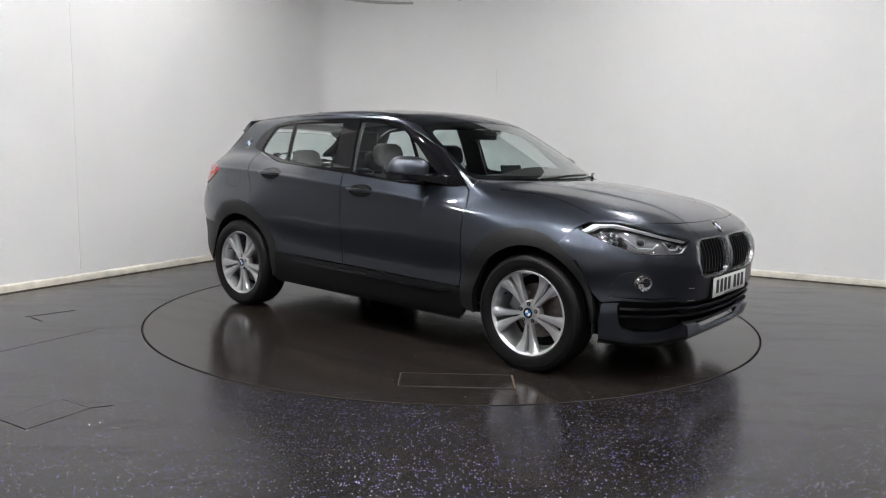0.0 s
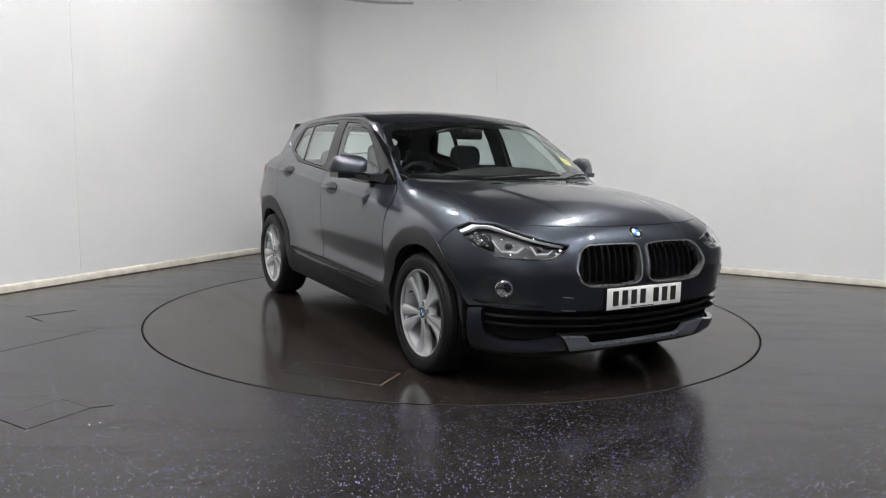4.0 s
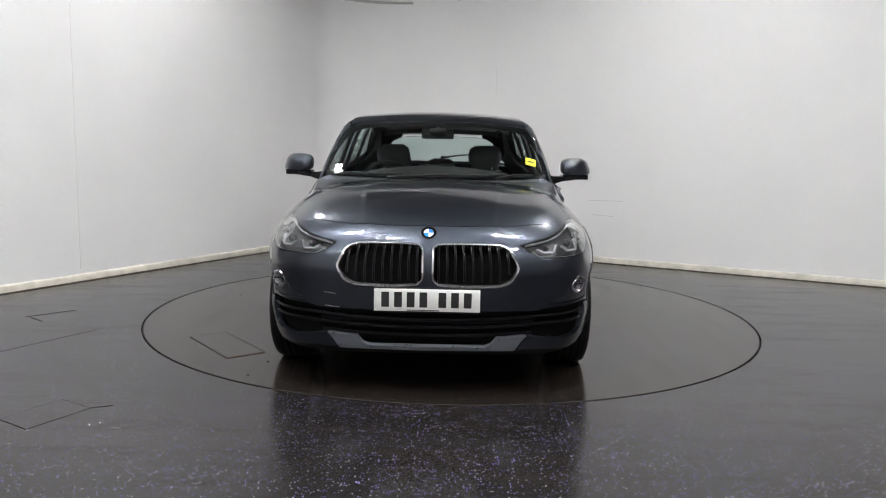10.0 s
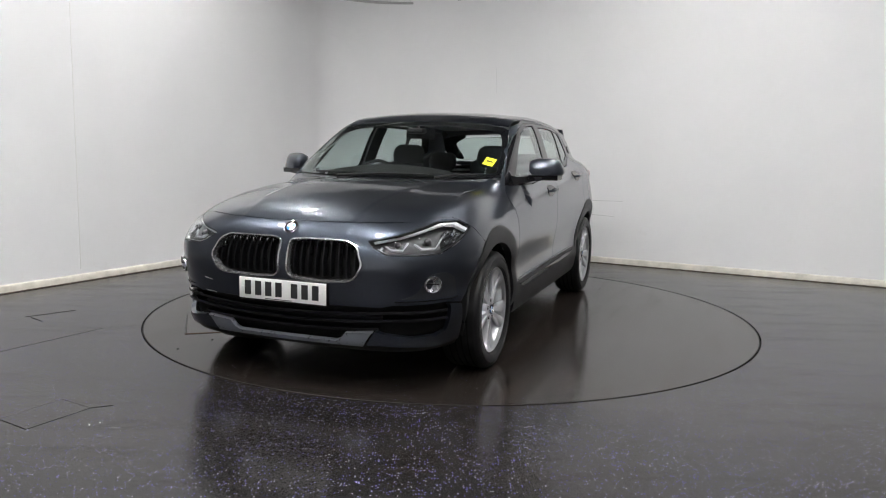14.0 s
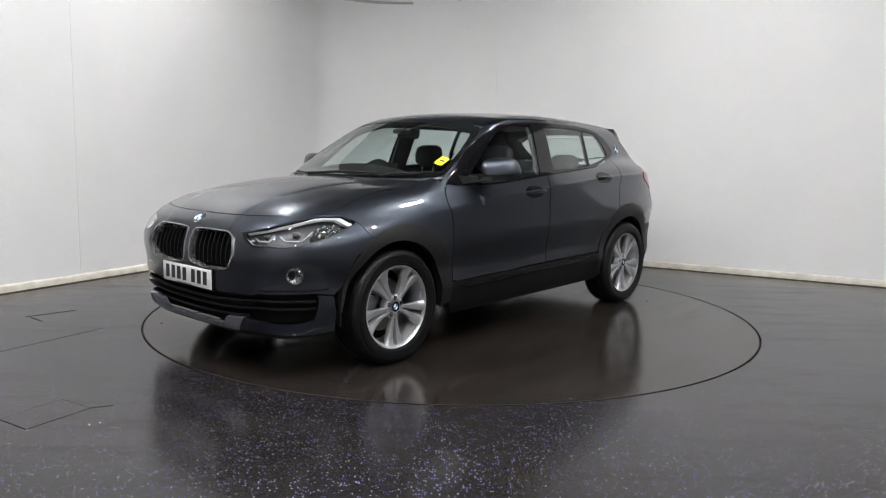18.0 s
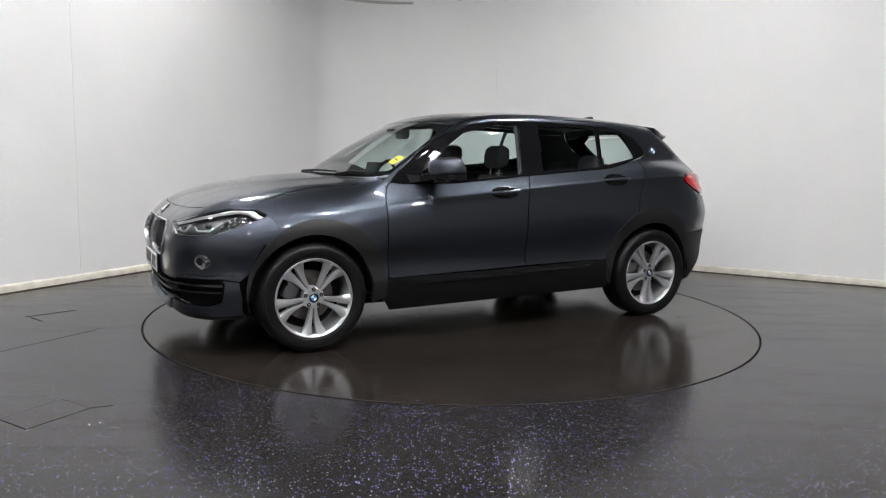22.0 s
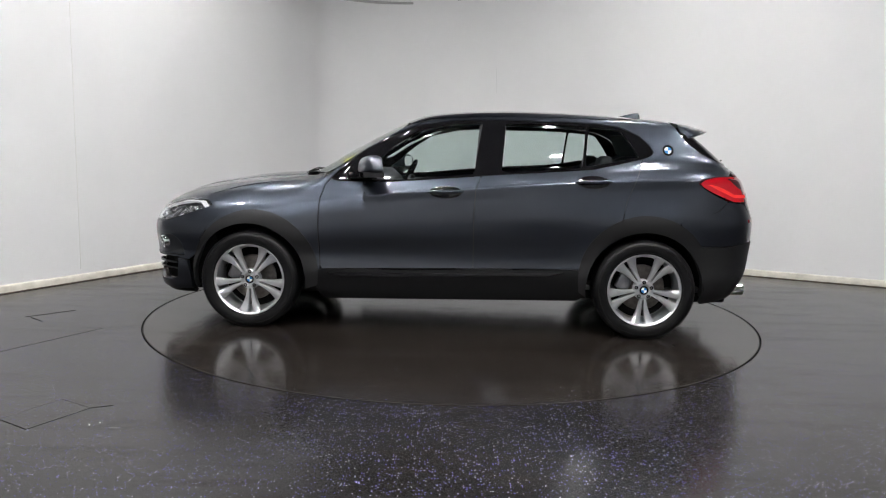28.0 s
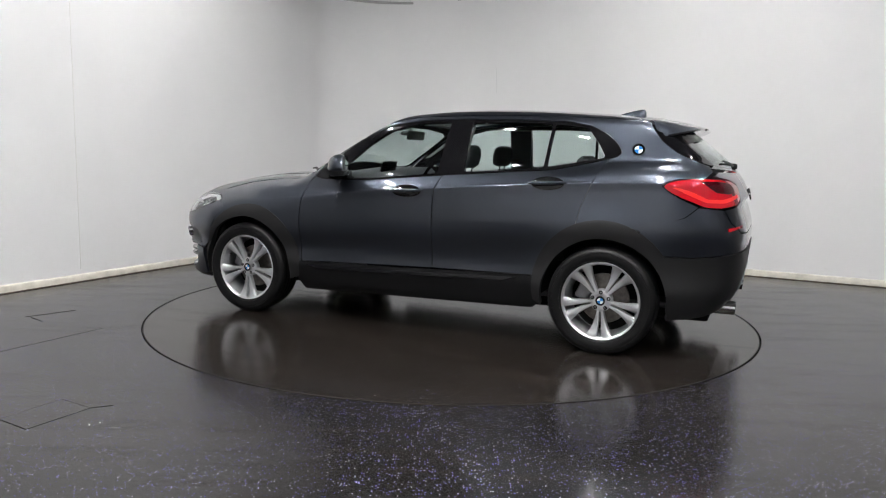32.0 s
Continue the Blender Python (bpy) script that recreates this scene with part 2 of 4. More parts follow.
def upper(x, a, z):
    s = (a - GLASSY(z) - GX(x)) * .9
    t = (z - ROOF(x) + .035 * (a / .6) ** 2) * .97
    f = (x - SCREEN(z) + .34 * a * a) * .5
    b = (-x - HATCH(z) + .36 * a * a) * .6
    return smax(smax(smax(smax(s, t, .05), f, .035), b, .05), .96 - z, .04)


def body(x, y, z):
    a = np.abs(y)
    return smin(lower(x, a, z), upper(x, a, z), .05)


def slope(p):
    """Outward unit normals of the body at points p."""
    e = 2e-3
    g = np.stack([body(*(p + d).T) - body(*(p - d).T) for d in np.eye(3) * e], -1)
    return g / (np.linalg.norm(g, axis=1)[:, None] + 1e-12)


def strike(start, way, far, shape=None):
    """First meeting of rays with the body."""
    shape = shape or body
    n = 46
    t0 = np.zeros(len(start))
    t1 = np.full(len(start), far)
    done = np.zeros(len(start), bool)
    for i in range(n + 1):
        d = far * i / n
        v = shape(*(start + way * d).T) < 0
        hit = v & ~done
        t1[hit] = d
        t0[hit] = max(0, d - far / n)
        done |= v
    for _ in range(18):
        m = (t0 + t1) / 2
        v = shape(*(start + way * m[:, None]).T) < 0
        t1 = np.where(v, m, t1)
        t0 = np.where(v, t0, m)
    return start + way * t1[:, None], done


AX = .95


def lift(uv, mode, sign=1):
    """Points of a flat outline laid on the body. side: (x, z); top: (x, y); front, rear: (bearing round an upright axis, z);
    ahead, astern: (y, z) on the cabin, for the screens."""
    uv = np.asarray(uv, float)
    o = np.zeros(len(uv))
    one = o + 1
    if mode == "side":
        s, w = np.stack([uv[:, 0], one * 1.15 * sign, uv[:, 1]], -1), np.stack([o, -one * sign, o], -1)
        far = 1.15
    elif mode in ("ahead", "astern"):
        k = 1 if mode == "ahead" else -1
        s, w = np.stack([one * 2.5 * k, uv[:, 0], uv[:, 1]], -1), np.stack([-one * k, o, o], -1)
        return strike(s, w, 3.0, lambda x, y, z: upper(x, np.abs(y), z))[0]
    elif mode == "top":
        s, w = np.stack([uv[:, 0], uv[:, 1], one * 1.75], -1), np.stack([o, o, -one], -1)
        far = 1.6
    else:
        k = 1 if mode == "front" else -1
        c, n = np.cos(uv[:, 0]), np.sin(uv[:, 0])
        s = np.stack([k * (AX + 1.8 * c), 1.8 * n, uv[:, 1]], -1)
        w = np.stack([-k * c, -n, o], -1)
        far = 1.8
    p, ok = strike(s, w, far)
    return p
# ---- panels cut from the body surface ----
from mathutils.geometry import delaunay_2d_cdt


def fillet(poly, r):
    out = []
    n = len(poly)
    for i in range(n):
        p, q, s = (np.array(poly[j % n][:2], float) for j in (i - 1, i, i + 1))
        a, b = p - q, s - q
        la, lb = np.linalg.norm(a), np.linalg.norm(b)
        d = min(r, .45 * la, .45 * lb)
        e, f = q + a / la * d, q + b / lb * d
        for k in (0, .25, .5, .75, 1):
            out.append((1 - k) ** 2 * e + 2 * k * (1 - k) * q + k * k * f)
    return np.array(out)


def resample(poly, step):
    out = []
    n = len(poly)
    for i in range(n):
        p, q = poly[i], poly[(i + 1) % n]
        d = np.linalg.norm(q - p)
        if d < 1e-5:
            continue
        k = max(1, int(math.ceil(d / step)))
        out += [p + (q - p) * j / k for j in range(k)]
    return np.array(out)


def area(poly):
    x, y = poly[:, 0], poly[:, 1]
    return .5 * np.sum(x * np.roll(y, -1) - np.roll(x, -1) * y)


def inset(poly, d):
    """Moves an outline (counter-clockwise) inwards by d."""
    t = np.roll(poly, -1, 0) - np.roll(poly, 1, 0)
    t /= np.linalg.norm(t, axis=1)[:, None] + 1e-9
    return poly + np.stack([-t[:, 1], t[:, 0]], -1) * d


def within(pts, poly):
    x, y = pts[:, 0][:, None], pts[:, 1][:, None]
    a, b = poly, np.roll(poly, -1, 0)
    with np.errstate(divide="ignore", invalid="ignore"):
        c = ((a[:, 1] > y) != (b[:, 1] > y)) & (x < (b[:, 0] - a[:, 0]) * (y - a[:, 1]) / (b[:, 1] - a[:, 1]) + a[:, 0])
    return c.sum(1) % 2 == 1


def outline(poly, rnd, step, hole=False):
    p = np.array([q[:2] for q in poly], float)
    if rnd:
        p = fillet(p, rnd)
    p = resample(p, step)
    if area(p) < 0:
        p = p[::-1]
    return p


def panel(name, poly, mode, material, parent, holes=(), sign=1, gap=.0032, thick=.012, off=0.0, rnd=.02, step=.032, drop=.0025, label="", lines=()):
    """A sheet cut to an outline and laid on the body, with its own thickness and turned-in edges."""
    fine = min(step * .6, .016)
    scale = 1.15 if mode in ("front", "rear") else 1.0
    poly = np.array([q[:2] for q in poly], float) * (scale, 1)
    holes = [np.array([q[:2] for q in h], float) * (scale, 1) for h in holes]
    outer = inset(outline(poly, rnd, fine), gap)
    hs = [inset(outline(h, rnd, fine), -gap) for h in holes]
    loops = [outer] + hs
    rings = [inset(outer, .005)] + [inset(h, -.005) for h in hs]
    deep = inset(outer, .005 + step * .5)
    lo, hi = outer.min(0), outer.max(0)
    gx, gy = np.meshgrid(np.arange(lo[0], hi[0], step), np.arange(lo[1], hi[1], step * .87))
    gx = gx + (np.arange(gx.shape[0]) % 2)[:, None] * step * .5
    g = np.stack([gx.ravel(), gy.ravel()], -1)
    if len(g):
        g = g[within(g, deep)]
        for h in hs:
            g = g[~within(g, inset(h, -.005 - step * .5))]
    pts, edges, start = [], [], 0
    for lp in loops + rings:
        k = len(lp)
        edges += [(start + i, start + (i + 1) % k) for i in range(k)]
        pts.append(lp)
        start += k
    nb = sum(len(lp) for lp in loops)
    safe = inset(outer, .012)
    for ln in lines:
        ln = np.array(ln, float) * (scale, 1)
        run = resample(np.concatenate([ln, ln[-2:0:-1]]), step * .5)
        run = run[:len(run) // 2 + 1]
        keep = within(run, safe)
        for h in hs:
            keep &= ~within(run, inset(h, -.012))
        number = {}
        for k, (q, ok) in enumerate(zip(run, keep)):
            if ok:
                number[k] = start
                pts.append(q[None])
                start += 1
                if k - 1 in number:
                    edges.append((number[k - 1], number[k]))
        if len(g):
            g = g[(np.linalg.norm(g[:, None] - run[None], axis=2) > step * .3).all(1)]
    pts = np.concatenate(pts + [g])
    co, _, tris, ov, _, _ = delaunay_2d_cdt([Vector(p) for p in pts], edges, [], 0, 1e-6)
    co = np.array([tuple(c) for c in co])
    tris = np.array([t for t in tris if len(t) == 3])
    cen = co[tris].mean(1)
    ok = within(cen, outer)
    for h in hs:
        ok &= ~within(cen, h)
    tris = tris[ok]
    edge_flag = np.array([any(o < nb for o in src) if src else False for src in ov])
    flat = co / (scale, 1)
    if mode in ("front", "rear"):
        flat = flat * (sign, 1)
    elif mode == "top":
        flat = flat * (1, sign)
    p = lift(flat, mode, sign)
    nrm = slope(p)
    face = p + nrm * (off - drop * edge_flag[:, None])
    back = p + nrm * (off - thick)
    v0 = face[tris]
    turn = np.einsum("ij,ij->i", np.cross(v0[:, 1] - v0[:, 0], v0[:, 2] - v0[:, 0]), nrm[tris].mean(1)) < 0
    tris[turn] = tris[turn][:, ::-1]
    n = len(p)
    # boundary edges of the kept triangles
    half = {}
    for a, b, c in tris:
        for e in ((a, b), (b, c), (c, a)):
            half[e] = 1
    rim = [e for e in half if (e[1], e[0]) not in half]
    verts = [face, back]
    norms = [nrm, -nrm]
    faces = [tuple(t) for t in tris] + [(c + n, b + n, a + n) for a, b, c in tris]
    base = 2 * n
    rv, rn = [], []
    for a, b in rim:
        m = np.cross(face[b] - face[a], (nrm[a] + nrm[b]) / 2)
        m = m / (np.linalg.norm(m) + 1e-9)
        rv += [face[a], face[b], back[b], back[a]]
        rn += [m] * 4
        faces.append((base + 1, base, base + 3, base + 2))
        base += 4
    if rv:
        verts.append(np.array(rv))
        norms.append(np.array(rn))
    verts, norms = np.concatenate(verts), np.concatenate(norms)
    me = bpy.data.meshes.new(name)
    me.from_pydata(verts.tolist(), [], faces)
    me.polygons.foreach_set("use_smooth", [True] * len(me.polygons))
    me.update()
    me.normals_split_custom_set_from_vertices(norms.tolist())
    me.materials.append(material)
    return hang(new(name, me), parent, label)


def arc(cx, cz, r, a0, a1, n=14):
    return [(cx + r * math.cos(radians(a0 + (a1 - a0) * i / n)), cz + r * math.sin(radians(a0 + (a1 - a0) * i / n))) for i in range(n + 1)]


def shrink(poly, d):
    p = np.array([q[:2] for q in poly], float)
    if area(p) < 0:
        p = p[::-1]
    return inset(p, d)


# ---- room ----
CORNER = Vector((-1.50, 4.40, 0))
ALONG_L = Vector((-.466, -.885, 0)).normalized()
ALONG_R = Vector((.889, -.458, 0)).normalized()
TALL = 4.6


# above this height the unseen wall is dark, to darken the hood's reflection
WHITE_TOP = 3.3


def wall(name, start, way, length, back, skin=None, label="white painted studio wall with faint scuffs", z0=0, z1=TALL):
    """A wall from start along way, 0.15 m thick on the side of back."""
    a, b = start, start + way * length
    o = back.normalized() * .15
    bm = bmesh.new()
    low = [bm.verts.new(p + Vector((0, 0, z0))) for p in (a, b, b + o, a + o)]
    high = [bm.verts.new(p + Vector((0, 0, z1))) for p in (a, b, b + o, a + o)]
    bm.faces.new(low)
    bm.faces.new(high[::-1])
    for i in range(4):
        bm.faces.new((low[i], low[(i + 1) % 4], high[(i + 1) % 4], high[i]))
    bmesh.ops.recalc_face_normals(bm, faces=bm.faces[:])
    return tagged(part(name, bm, skin or WALL), label, "wall", kind="structure")


LEN = 11.0
INTO_L = -ALONG_R
INTO_R = -ALONG_L
COVE = .55
WHITE_L, WHITE_R = 5.0, 6.9
GREY = "plain grey back wall of the studio"
DARK_TOP = "unseen upper wall, set dark for the hood to reflect"
wall("wall_west", CORNER + ALONG_L * COVE, ALONG_L, WHITE_L - COVE, INTO_L, z1=WHITE_TOP)
wall("wall_north", CORNER + ALONG_R * COVE, ALONG_R, WHITE_R - COVE, INTO_R, z1=WHITE_TOP)
wall("wall_west_upper", CORNER + ALONG_L * COVE, ALONG_L, WHITE_L - COVE, INTO_L, CEIL, DARK_TOP, WHITE_TOP)
wall("wall_north_upper", CORNER + ALONG_R * COVE, ALONG_R, WHITE_R - COVE, INTO_R, CEIL, DARK_TOP, WHITE_TOP)
wall("wall_west_back", CORNER + ALONG_L * WHITE_L, ALONG_L, LEN - WHITE_L, INTO_L, DRAPE, GREY)
wall("wall_north_back", CORNER + ALONG_R * WHITE_R, ALONG_R, LEN - WHITE_R, INTO_R, DRAPE, GREY)


def cove(r, depth, z0, z1, n=24):
    """The rounded inner corner between the two white walls."""
    mid = CORNER + (ALONG_L + ALONG_R) * COVE
    bm = bmesh.new()
    rows = []
    for rad in (r, r + depth):
        for z in (z0, z1):
            rows.append([bm.verts.new(mid - ALONG_R * rad * math.cos(k * math.pi / 2 / n) - ALONG_L * rad * math.sin(k * math.pi / 2 / n) + Vector((0, 0, z))) for k in range(n + 1)])
    a, b, c, d = rows
    for p, q in ((a, b), (b, d), (d, c), (c, a)):
        for i in range(n):
            bm.faces.new((p[i], p[i + 1], q[i + 1], q[i]))
    for k in (0, n):
        bm.faces.new((a[k], b[k], d[k], c[k]))
    bmesh.ops.recalc_face_normals(bm, faces=bm.faces[:])
    return shade(bm)


tagged(part("wall_corner", cove(COVE, .15, 0, WHITE_TOP), WALL), "white painted rounded corner of the studio wall", "wall", kind="structure")
tagged(part("wall_corner_upper", cove(COVE, .15, WHITE_TOP, TALL), CEIL), DARK_TOP, "wall", kind="structure")
wall("wall_south", CORNER + ALONG_L * LEN, ALONG_R, LEN, ALONG_L, PALE, "plain pale back wall of the studio")
wall("wall_east", CORNER + ALONG_R * LEN, ALONG_L, LEN, ALONG_R, DRAPE, GREY)


def skirting(name, start, way, length, out):
    prof = [(0, 0), (.022, 0), (.022, .055), (.016, .064), (.006, .068), (0, .068)]
    rings = []
    n = 40
    for i in range(n + 1):
        p = start + way * (length * i / n)
        rings.append([p + out * u + Vector((0, 0, v + .002)) for u, v in prof])
    ob = part(name, loft(rings), SKIRT)
    return tagged(ob, "cream painted wooden baseboard with grimy edge", "baseboard", kind="structure")


def foot_joint(name, start, way, length, out):
    """The grimy gap between the baseboard and the floor."""
    a, b = start + out * .012, start + way * length + out * .012
    bm = box(0, length, 0, .020, .0, .009, .003, 1)
    m = Matrix((way, out, (0, 0, 1))).transposed().to_4x4()
    return tagged(part(name, moved(bm, Matrix.Translation(a) @ m), GRIME), "brown grime along the foot of the baseboard", "trim", kind="structure")


foot_joint("trim_foot_west", CORNER + ALONG_L * COVE, ALONG_L, LEN - COVE, ALONG_R)
foot_joint("trim_foot_north", CORNER + ALONG_R * COVE, ALONG_R, LEN - COVE, ALONG_L)
skirting("baseboard_west", CORNER + ALONG_L * COVE, ALONG_L, LEN - COVE, ALONG_R)
skirting("baseboard_north", CORNER + ALONG_R * COVE, ALONG_R, LEN - COVE, ALONG_L)
tagged(part("baseboard_corner", cove(COVE - .022, .022, .002, .070), SKIRT), "cream painted baseboard bent round the corner", "baseboard", kind="structure")

R_TABLE = 2.2355
bm = bmesh.new()
N = 192
far = []
for i in range(N):
    a = 2 * math.pi * i / N
    far.append(bm.verts.new((9.5 * math.cos(a), 9.5 * math.sin(a) - 1.0, 0)))
near = [bm.verts.new(((R_TABLE + .009) * math.cos(2 * math.pi * i / N), (R_TABLE + .009) * math.sin(2 * math.pi * i / N), 0)) for i in range(N)]
deep = [bm.verts.new((v.co.x, v.co.y, -.10)) for v in near]
for i in range(N):
    j = (i + 1) % N
    bm.faces.new((far[i], far[j], near[j], near[i]))
    bm.faces.new((near[i], near[j], deep[j], deep[i]))
floor = tagged(part("floor", bm, FLOOR), "dark charcoal vinyl studio floor with pale grit and wet sheen", "floor", kind="structure")
bm = bmesh.new()
bmesh.ops.create_circle(bm, cap_ends=True, segments=64, radius=R_TABLE + .3)
moved(bm, pose(0, 0, -.09))
tagged(part("pit_floor", bm, SEAM), "dark pit under the turntable", "floor", kind="structure")

a, b = CORNER, CORNER + ALONG_L * LEN
bm = bmesh.new()
q = [CORNER + INTO_L * .15 + INTO_R * .15, CORNER + ALONG_L * LEN + INTO_L * .15, CORNER + ALONG_L * LEN + ALONG_R * LEN, CORNER + ALONG_R * LEN + INTO_R * .15]
lo = [bm.verts.new(p + Vector((0, 0, TALL))) for p in q]
hi = [bm.verts.new(p + Vector((0, 0, TALL + .12))) for p in q]
bm.faces.new(lo)
bm.faces.new(hi[::-1])
for i in range(4):
    bm.faces.new((lo[i], lo[(i + 1) % 4], hi[(i + 1) % 4], hi[i]))
bmesh.ops.recalc_face_normals(bm, faces=bm.faces[:])
tagged(part("ceiling", bm, CEIL), "dark grey plain studio ceiling", "ceiling", kind="structure")


# ---- turntable ----
def turntable():
    top = empty("turntable", "dark round turntable deck set flush in the floor", "turntable")
    bm = bmesh.new()
    n = 192
    c = bm.verts.new((0, 0, 0))
    r1 = [bm.verts.new((R_TABLE * math.cos(2 * math.pi * i / n), R_TABLE * math.sin(2 * math.pi * i / n), 0)) for i in range(n)]
    r2 = [bm.verts.new((v.co.x, v.co.y, -.06)) for v in r1]
    for i in range(n):
        j = (i + 1) % n
        bm.faces.new((c, r1[i], r1[j]))
        bm.faces.new((r1[i], r2[i], r2[j], r1[j]))
    deck = part("deck", bm, DECK, top)
    # access hatch in the deck: a plate in a worn metal frame
    c, u, v = Vector((1.175, -1.405, 0)), Vector((.782, .623, 0)), Vector((-.623, .782, 0))
    wide, deep = .61, .23

    def slab(x0, x1, y0, y1, z0, z1):
        b = box(x0, x1, y0, y1, z0, z1, .001, 1)
        m = Matrix((u, v, (0, 0, 1))).transposed().to_4x4()
        return moved(b, Matrix.Translation(c) @ m)
    hatch = part("hatch_plate", slab(-wide / 2, wide / 2, -deep / 2, deep / 2, -.03, .0025), DECK, top, "rectangular access plate in the deck")
    part("hatch_edge", slab(wide / 2, wide / 2 + .010, -deep / 2 - .008, deep / 2 + .004, -.03, .0042), WORN, hatch)
    part("hatch_edge", slab(-wide / 2, wide / 2, -deep / 2 - .010, -deep / 2, -.03, .0036), JOINT, hatch)
    part("hatch_edge", slab(-wide / 2, wide / 2, deep / 2, deep / 2 + .006, -.03, .0030), JOINT, hatch)
    part("hatch_edge", slab(-wide / 2 - .006, -wide / 2, -deep / 2, deep / 2, -.03, .0030), JOINT, hatch)
    rim_ = lathe([(R_TABLE - .007, .0), (R_TABLE - .006, .0022), (R_TABLE - .001, .0018), (R_TABLE, -.01)], 192, "z")
    part("deck_rim", rim_, SEAM, top, "dark metal edge of the deck")
    return top


table = turntable()


def crumb(x, y, r, material, parent=None):
    """A small flat crumb of dirt."""
    bm = lathe([(.001, .004), (r * .7, .0035), (r, .001), (r * .95, -.001)], 9, "z")
    for v in bm.verts:
        v.co.x *= 1.5
    return part("dirt_crumb", moved(bm, pose(x, y, 0)), material, parent)


for x, y, r in ((.683, -1.189, .006), (1.541, -1.052, .007), (1.812, -1.096, .006), (-.4, -1.75, .006), (-1.5, .9, .007)):
    crumb(x, y, r, SEAM, table)
for x, y in ((-1.587, -2.61), (-1.553, -2.579)):
    tagged(crumb(x, y, .0026, WHITE), "tiny pale crumb lying on the dark floor", "dirt crumb", "pale crumbs on the floor")



# ---- lights out of view under the ceiling ----
HANG = 4.3


def led_panel():
    ob = empty("ceiling_light", "small square white LED lamp hung out of view to light walls and car", "ceiling light", "LED panels under the ceiling")
    part("diffuser", box(-.08, .08, -.08, .08, -.012, -.004), LED, ob)
    fr = bmesh.new()
    for x0, x1, y0, y1 in ((-.10, .10, -.10, -.08), (-.10, .10, .08, .10), (-.10, -.08, -.08, .08), (.08, .10, -.08, .08)):
        o = box(x0, x1, y0, y1, -.02, .0)
        me = bpy.data.meshes.new("tmp")
        o.to_mesh(me)
        o.free()
        fr.from_mesh(me)
        bpy.data.meshes.remove(me)
    part("frame", fr, WHITE, ob)
    part("stem", tube([(0, 0, 0), (0, 0, TALL - HANG)], .012, 8), STEEL, ob)
    part("top_plate", box(-.09, .09, -.09, .09, -.004, .012, .003), WHITE, ob)
    return ob


turn = math.degrees(math.atan2(ALONG_R.y, ALONG_R.x))
first = None
# only (-.72, -3.50) follows a window reflection; the rest are added for brightness
for x, y in ((2.0, .55), (-2.25, 1.05), (3.55, -1.55), (-3.15, -1.40), (1.05, -2.30), (-1.35, -2.30), (-.72, -3.50), (1.38, -4.70),
             (-3.10, -4.20), (-2.10, -5.75), (.20, -6.90), (3.60, -3.60), (3.70, -5.90)):
    m = pose(x, y, HANG, 0, 0, turn)
    if first is None:
        first = led_panel()
        first.matrix_basis = m
    else:
        copy_thing(first, m)


# ---- floor plate, joints and marks ----
def quad(name, pts, z0, z1, material, parent, label=""):
    bm = bmesh.new()
    lo_ = [bm.verts.new((x, y, z0)) for x, y in pts]
    hi_ = [bm.verts.new((x, y, z1)) for x, y in pts]
    bm.faces.new(lo_[::-1])
    bm.faces.new(hi_)
    for i in range(len(pts)):
        j = (i + 1) % len(pts)
        bm.faces.new((lo_[i], lo_[j], hi_[j], hi_[i]))
    bmesh.ops.recalc_face_normals(bm, faces=bm.faces[:])
    return part(name, bm, material, parent, label)


def strip(name, a_, b_, w, material, parent, z=.0022):
    a_, b_ = Vector((*a_, 0)), Vector((*b_, 0))
    n_ = (b_ - a_).normalized().cross(Vector((0, 0, 1))) * w / 2
    return quad(name, [(a_ + n_)[:2], (b_ + n_)[:2], (b_ - n_)[:2], (a_ - n_)[:2]], -.01, z, material, parent)


P1, P2, P3, P4 = (-2.022, -2.558), (-1.884, -2.276), (-1.689, -2.386), (-1.835, -2.673)
plate_f = quad("floor_access_plate", [P1, P4, P3, P2], -.02, .0016, FLOOR, None)
tagged(plate_f, "dark vinyl-covered access plate set in the studio floor", "access plate")
for a_, b_, w in ((P1, P2, .008), (P4, P3, .007), (P1, P4, .004), (P2, P3, .003), (P3, (-1.60, -2.345), .003)):
    strip("plate_joint", a_, b_, w * .7, JOINT, plate_f)
mark = strip("floor_cut", (-3.033, -.542), (-2.80, -.29), .007, JOINT, None)
tagged(mark, "dark straight cut in the vinyl floor", "floor joint")
mark2 = strip("floor_cut", (-2.98, -.56), (-2.843, -.668), .004, JOINT, None)
tagged(mark2, "short dark cut in the vinyl floor", "floor joint")
seam = strip("floor_seam", (-2.75, -1.62), (-2.35, -.83), .006, SEAM, None, .0012)
tagged(seam, "faint welded seam in the vinyl floor", "floor joint")


# thin ring stands in for an unidentified round shape overhead; its wires are added
def overhead_ring():
    ob = empty("ceiling_hoop", "thin grey ring standing in for a round shape overhead", "hoop rail")
    part("hoop", moved(lathe([(1.05, .0), (1.06, .0), (1.06, .03), (1.05, .03), (1.05, .0)], 96, "z"), pose(-.72, 2.87, 3.02)), OVERHEAD, ob)
    for k in range(3):
        x, y = -.72 + 1.03 * math.cos(2.1 * k), 2.87 + 1.03 * math.sin(2.1 * k)
        part("hanger_wire", tube([(x, y, 3.05), (x, y, TALL)], .004, 6), STEEL, ob)


overhead_ring()


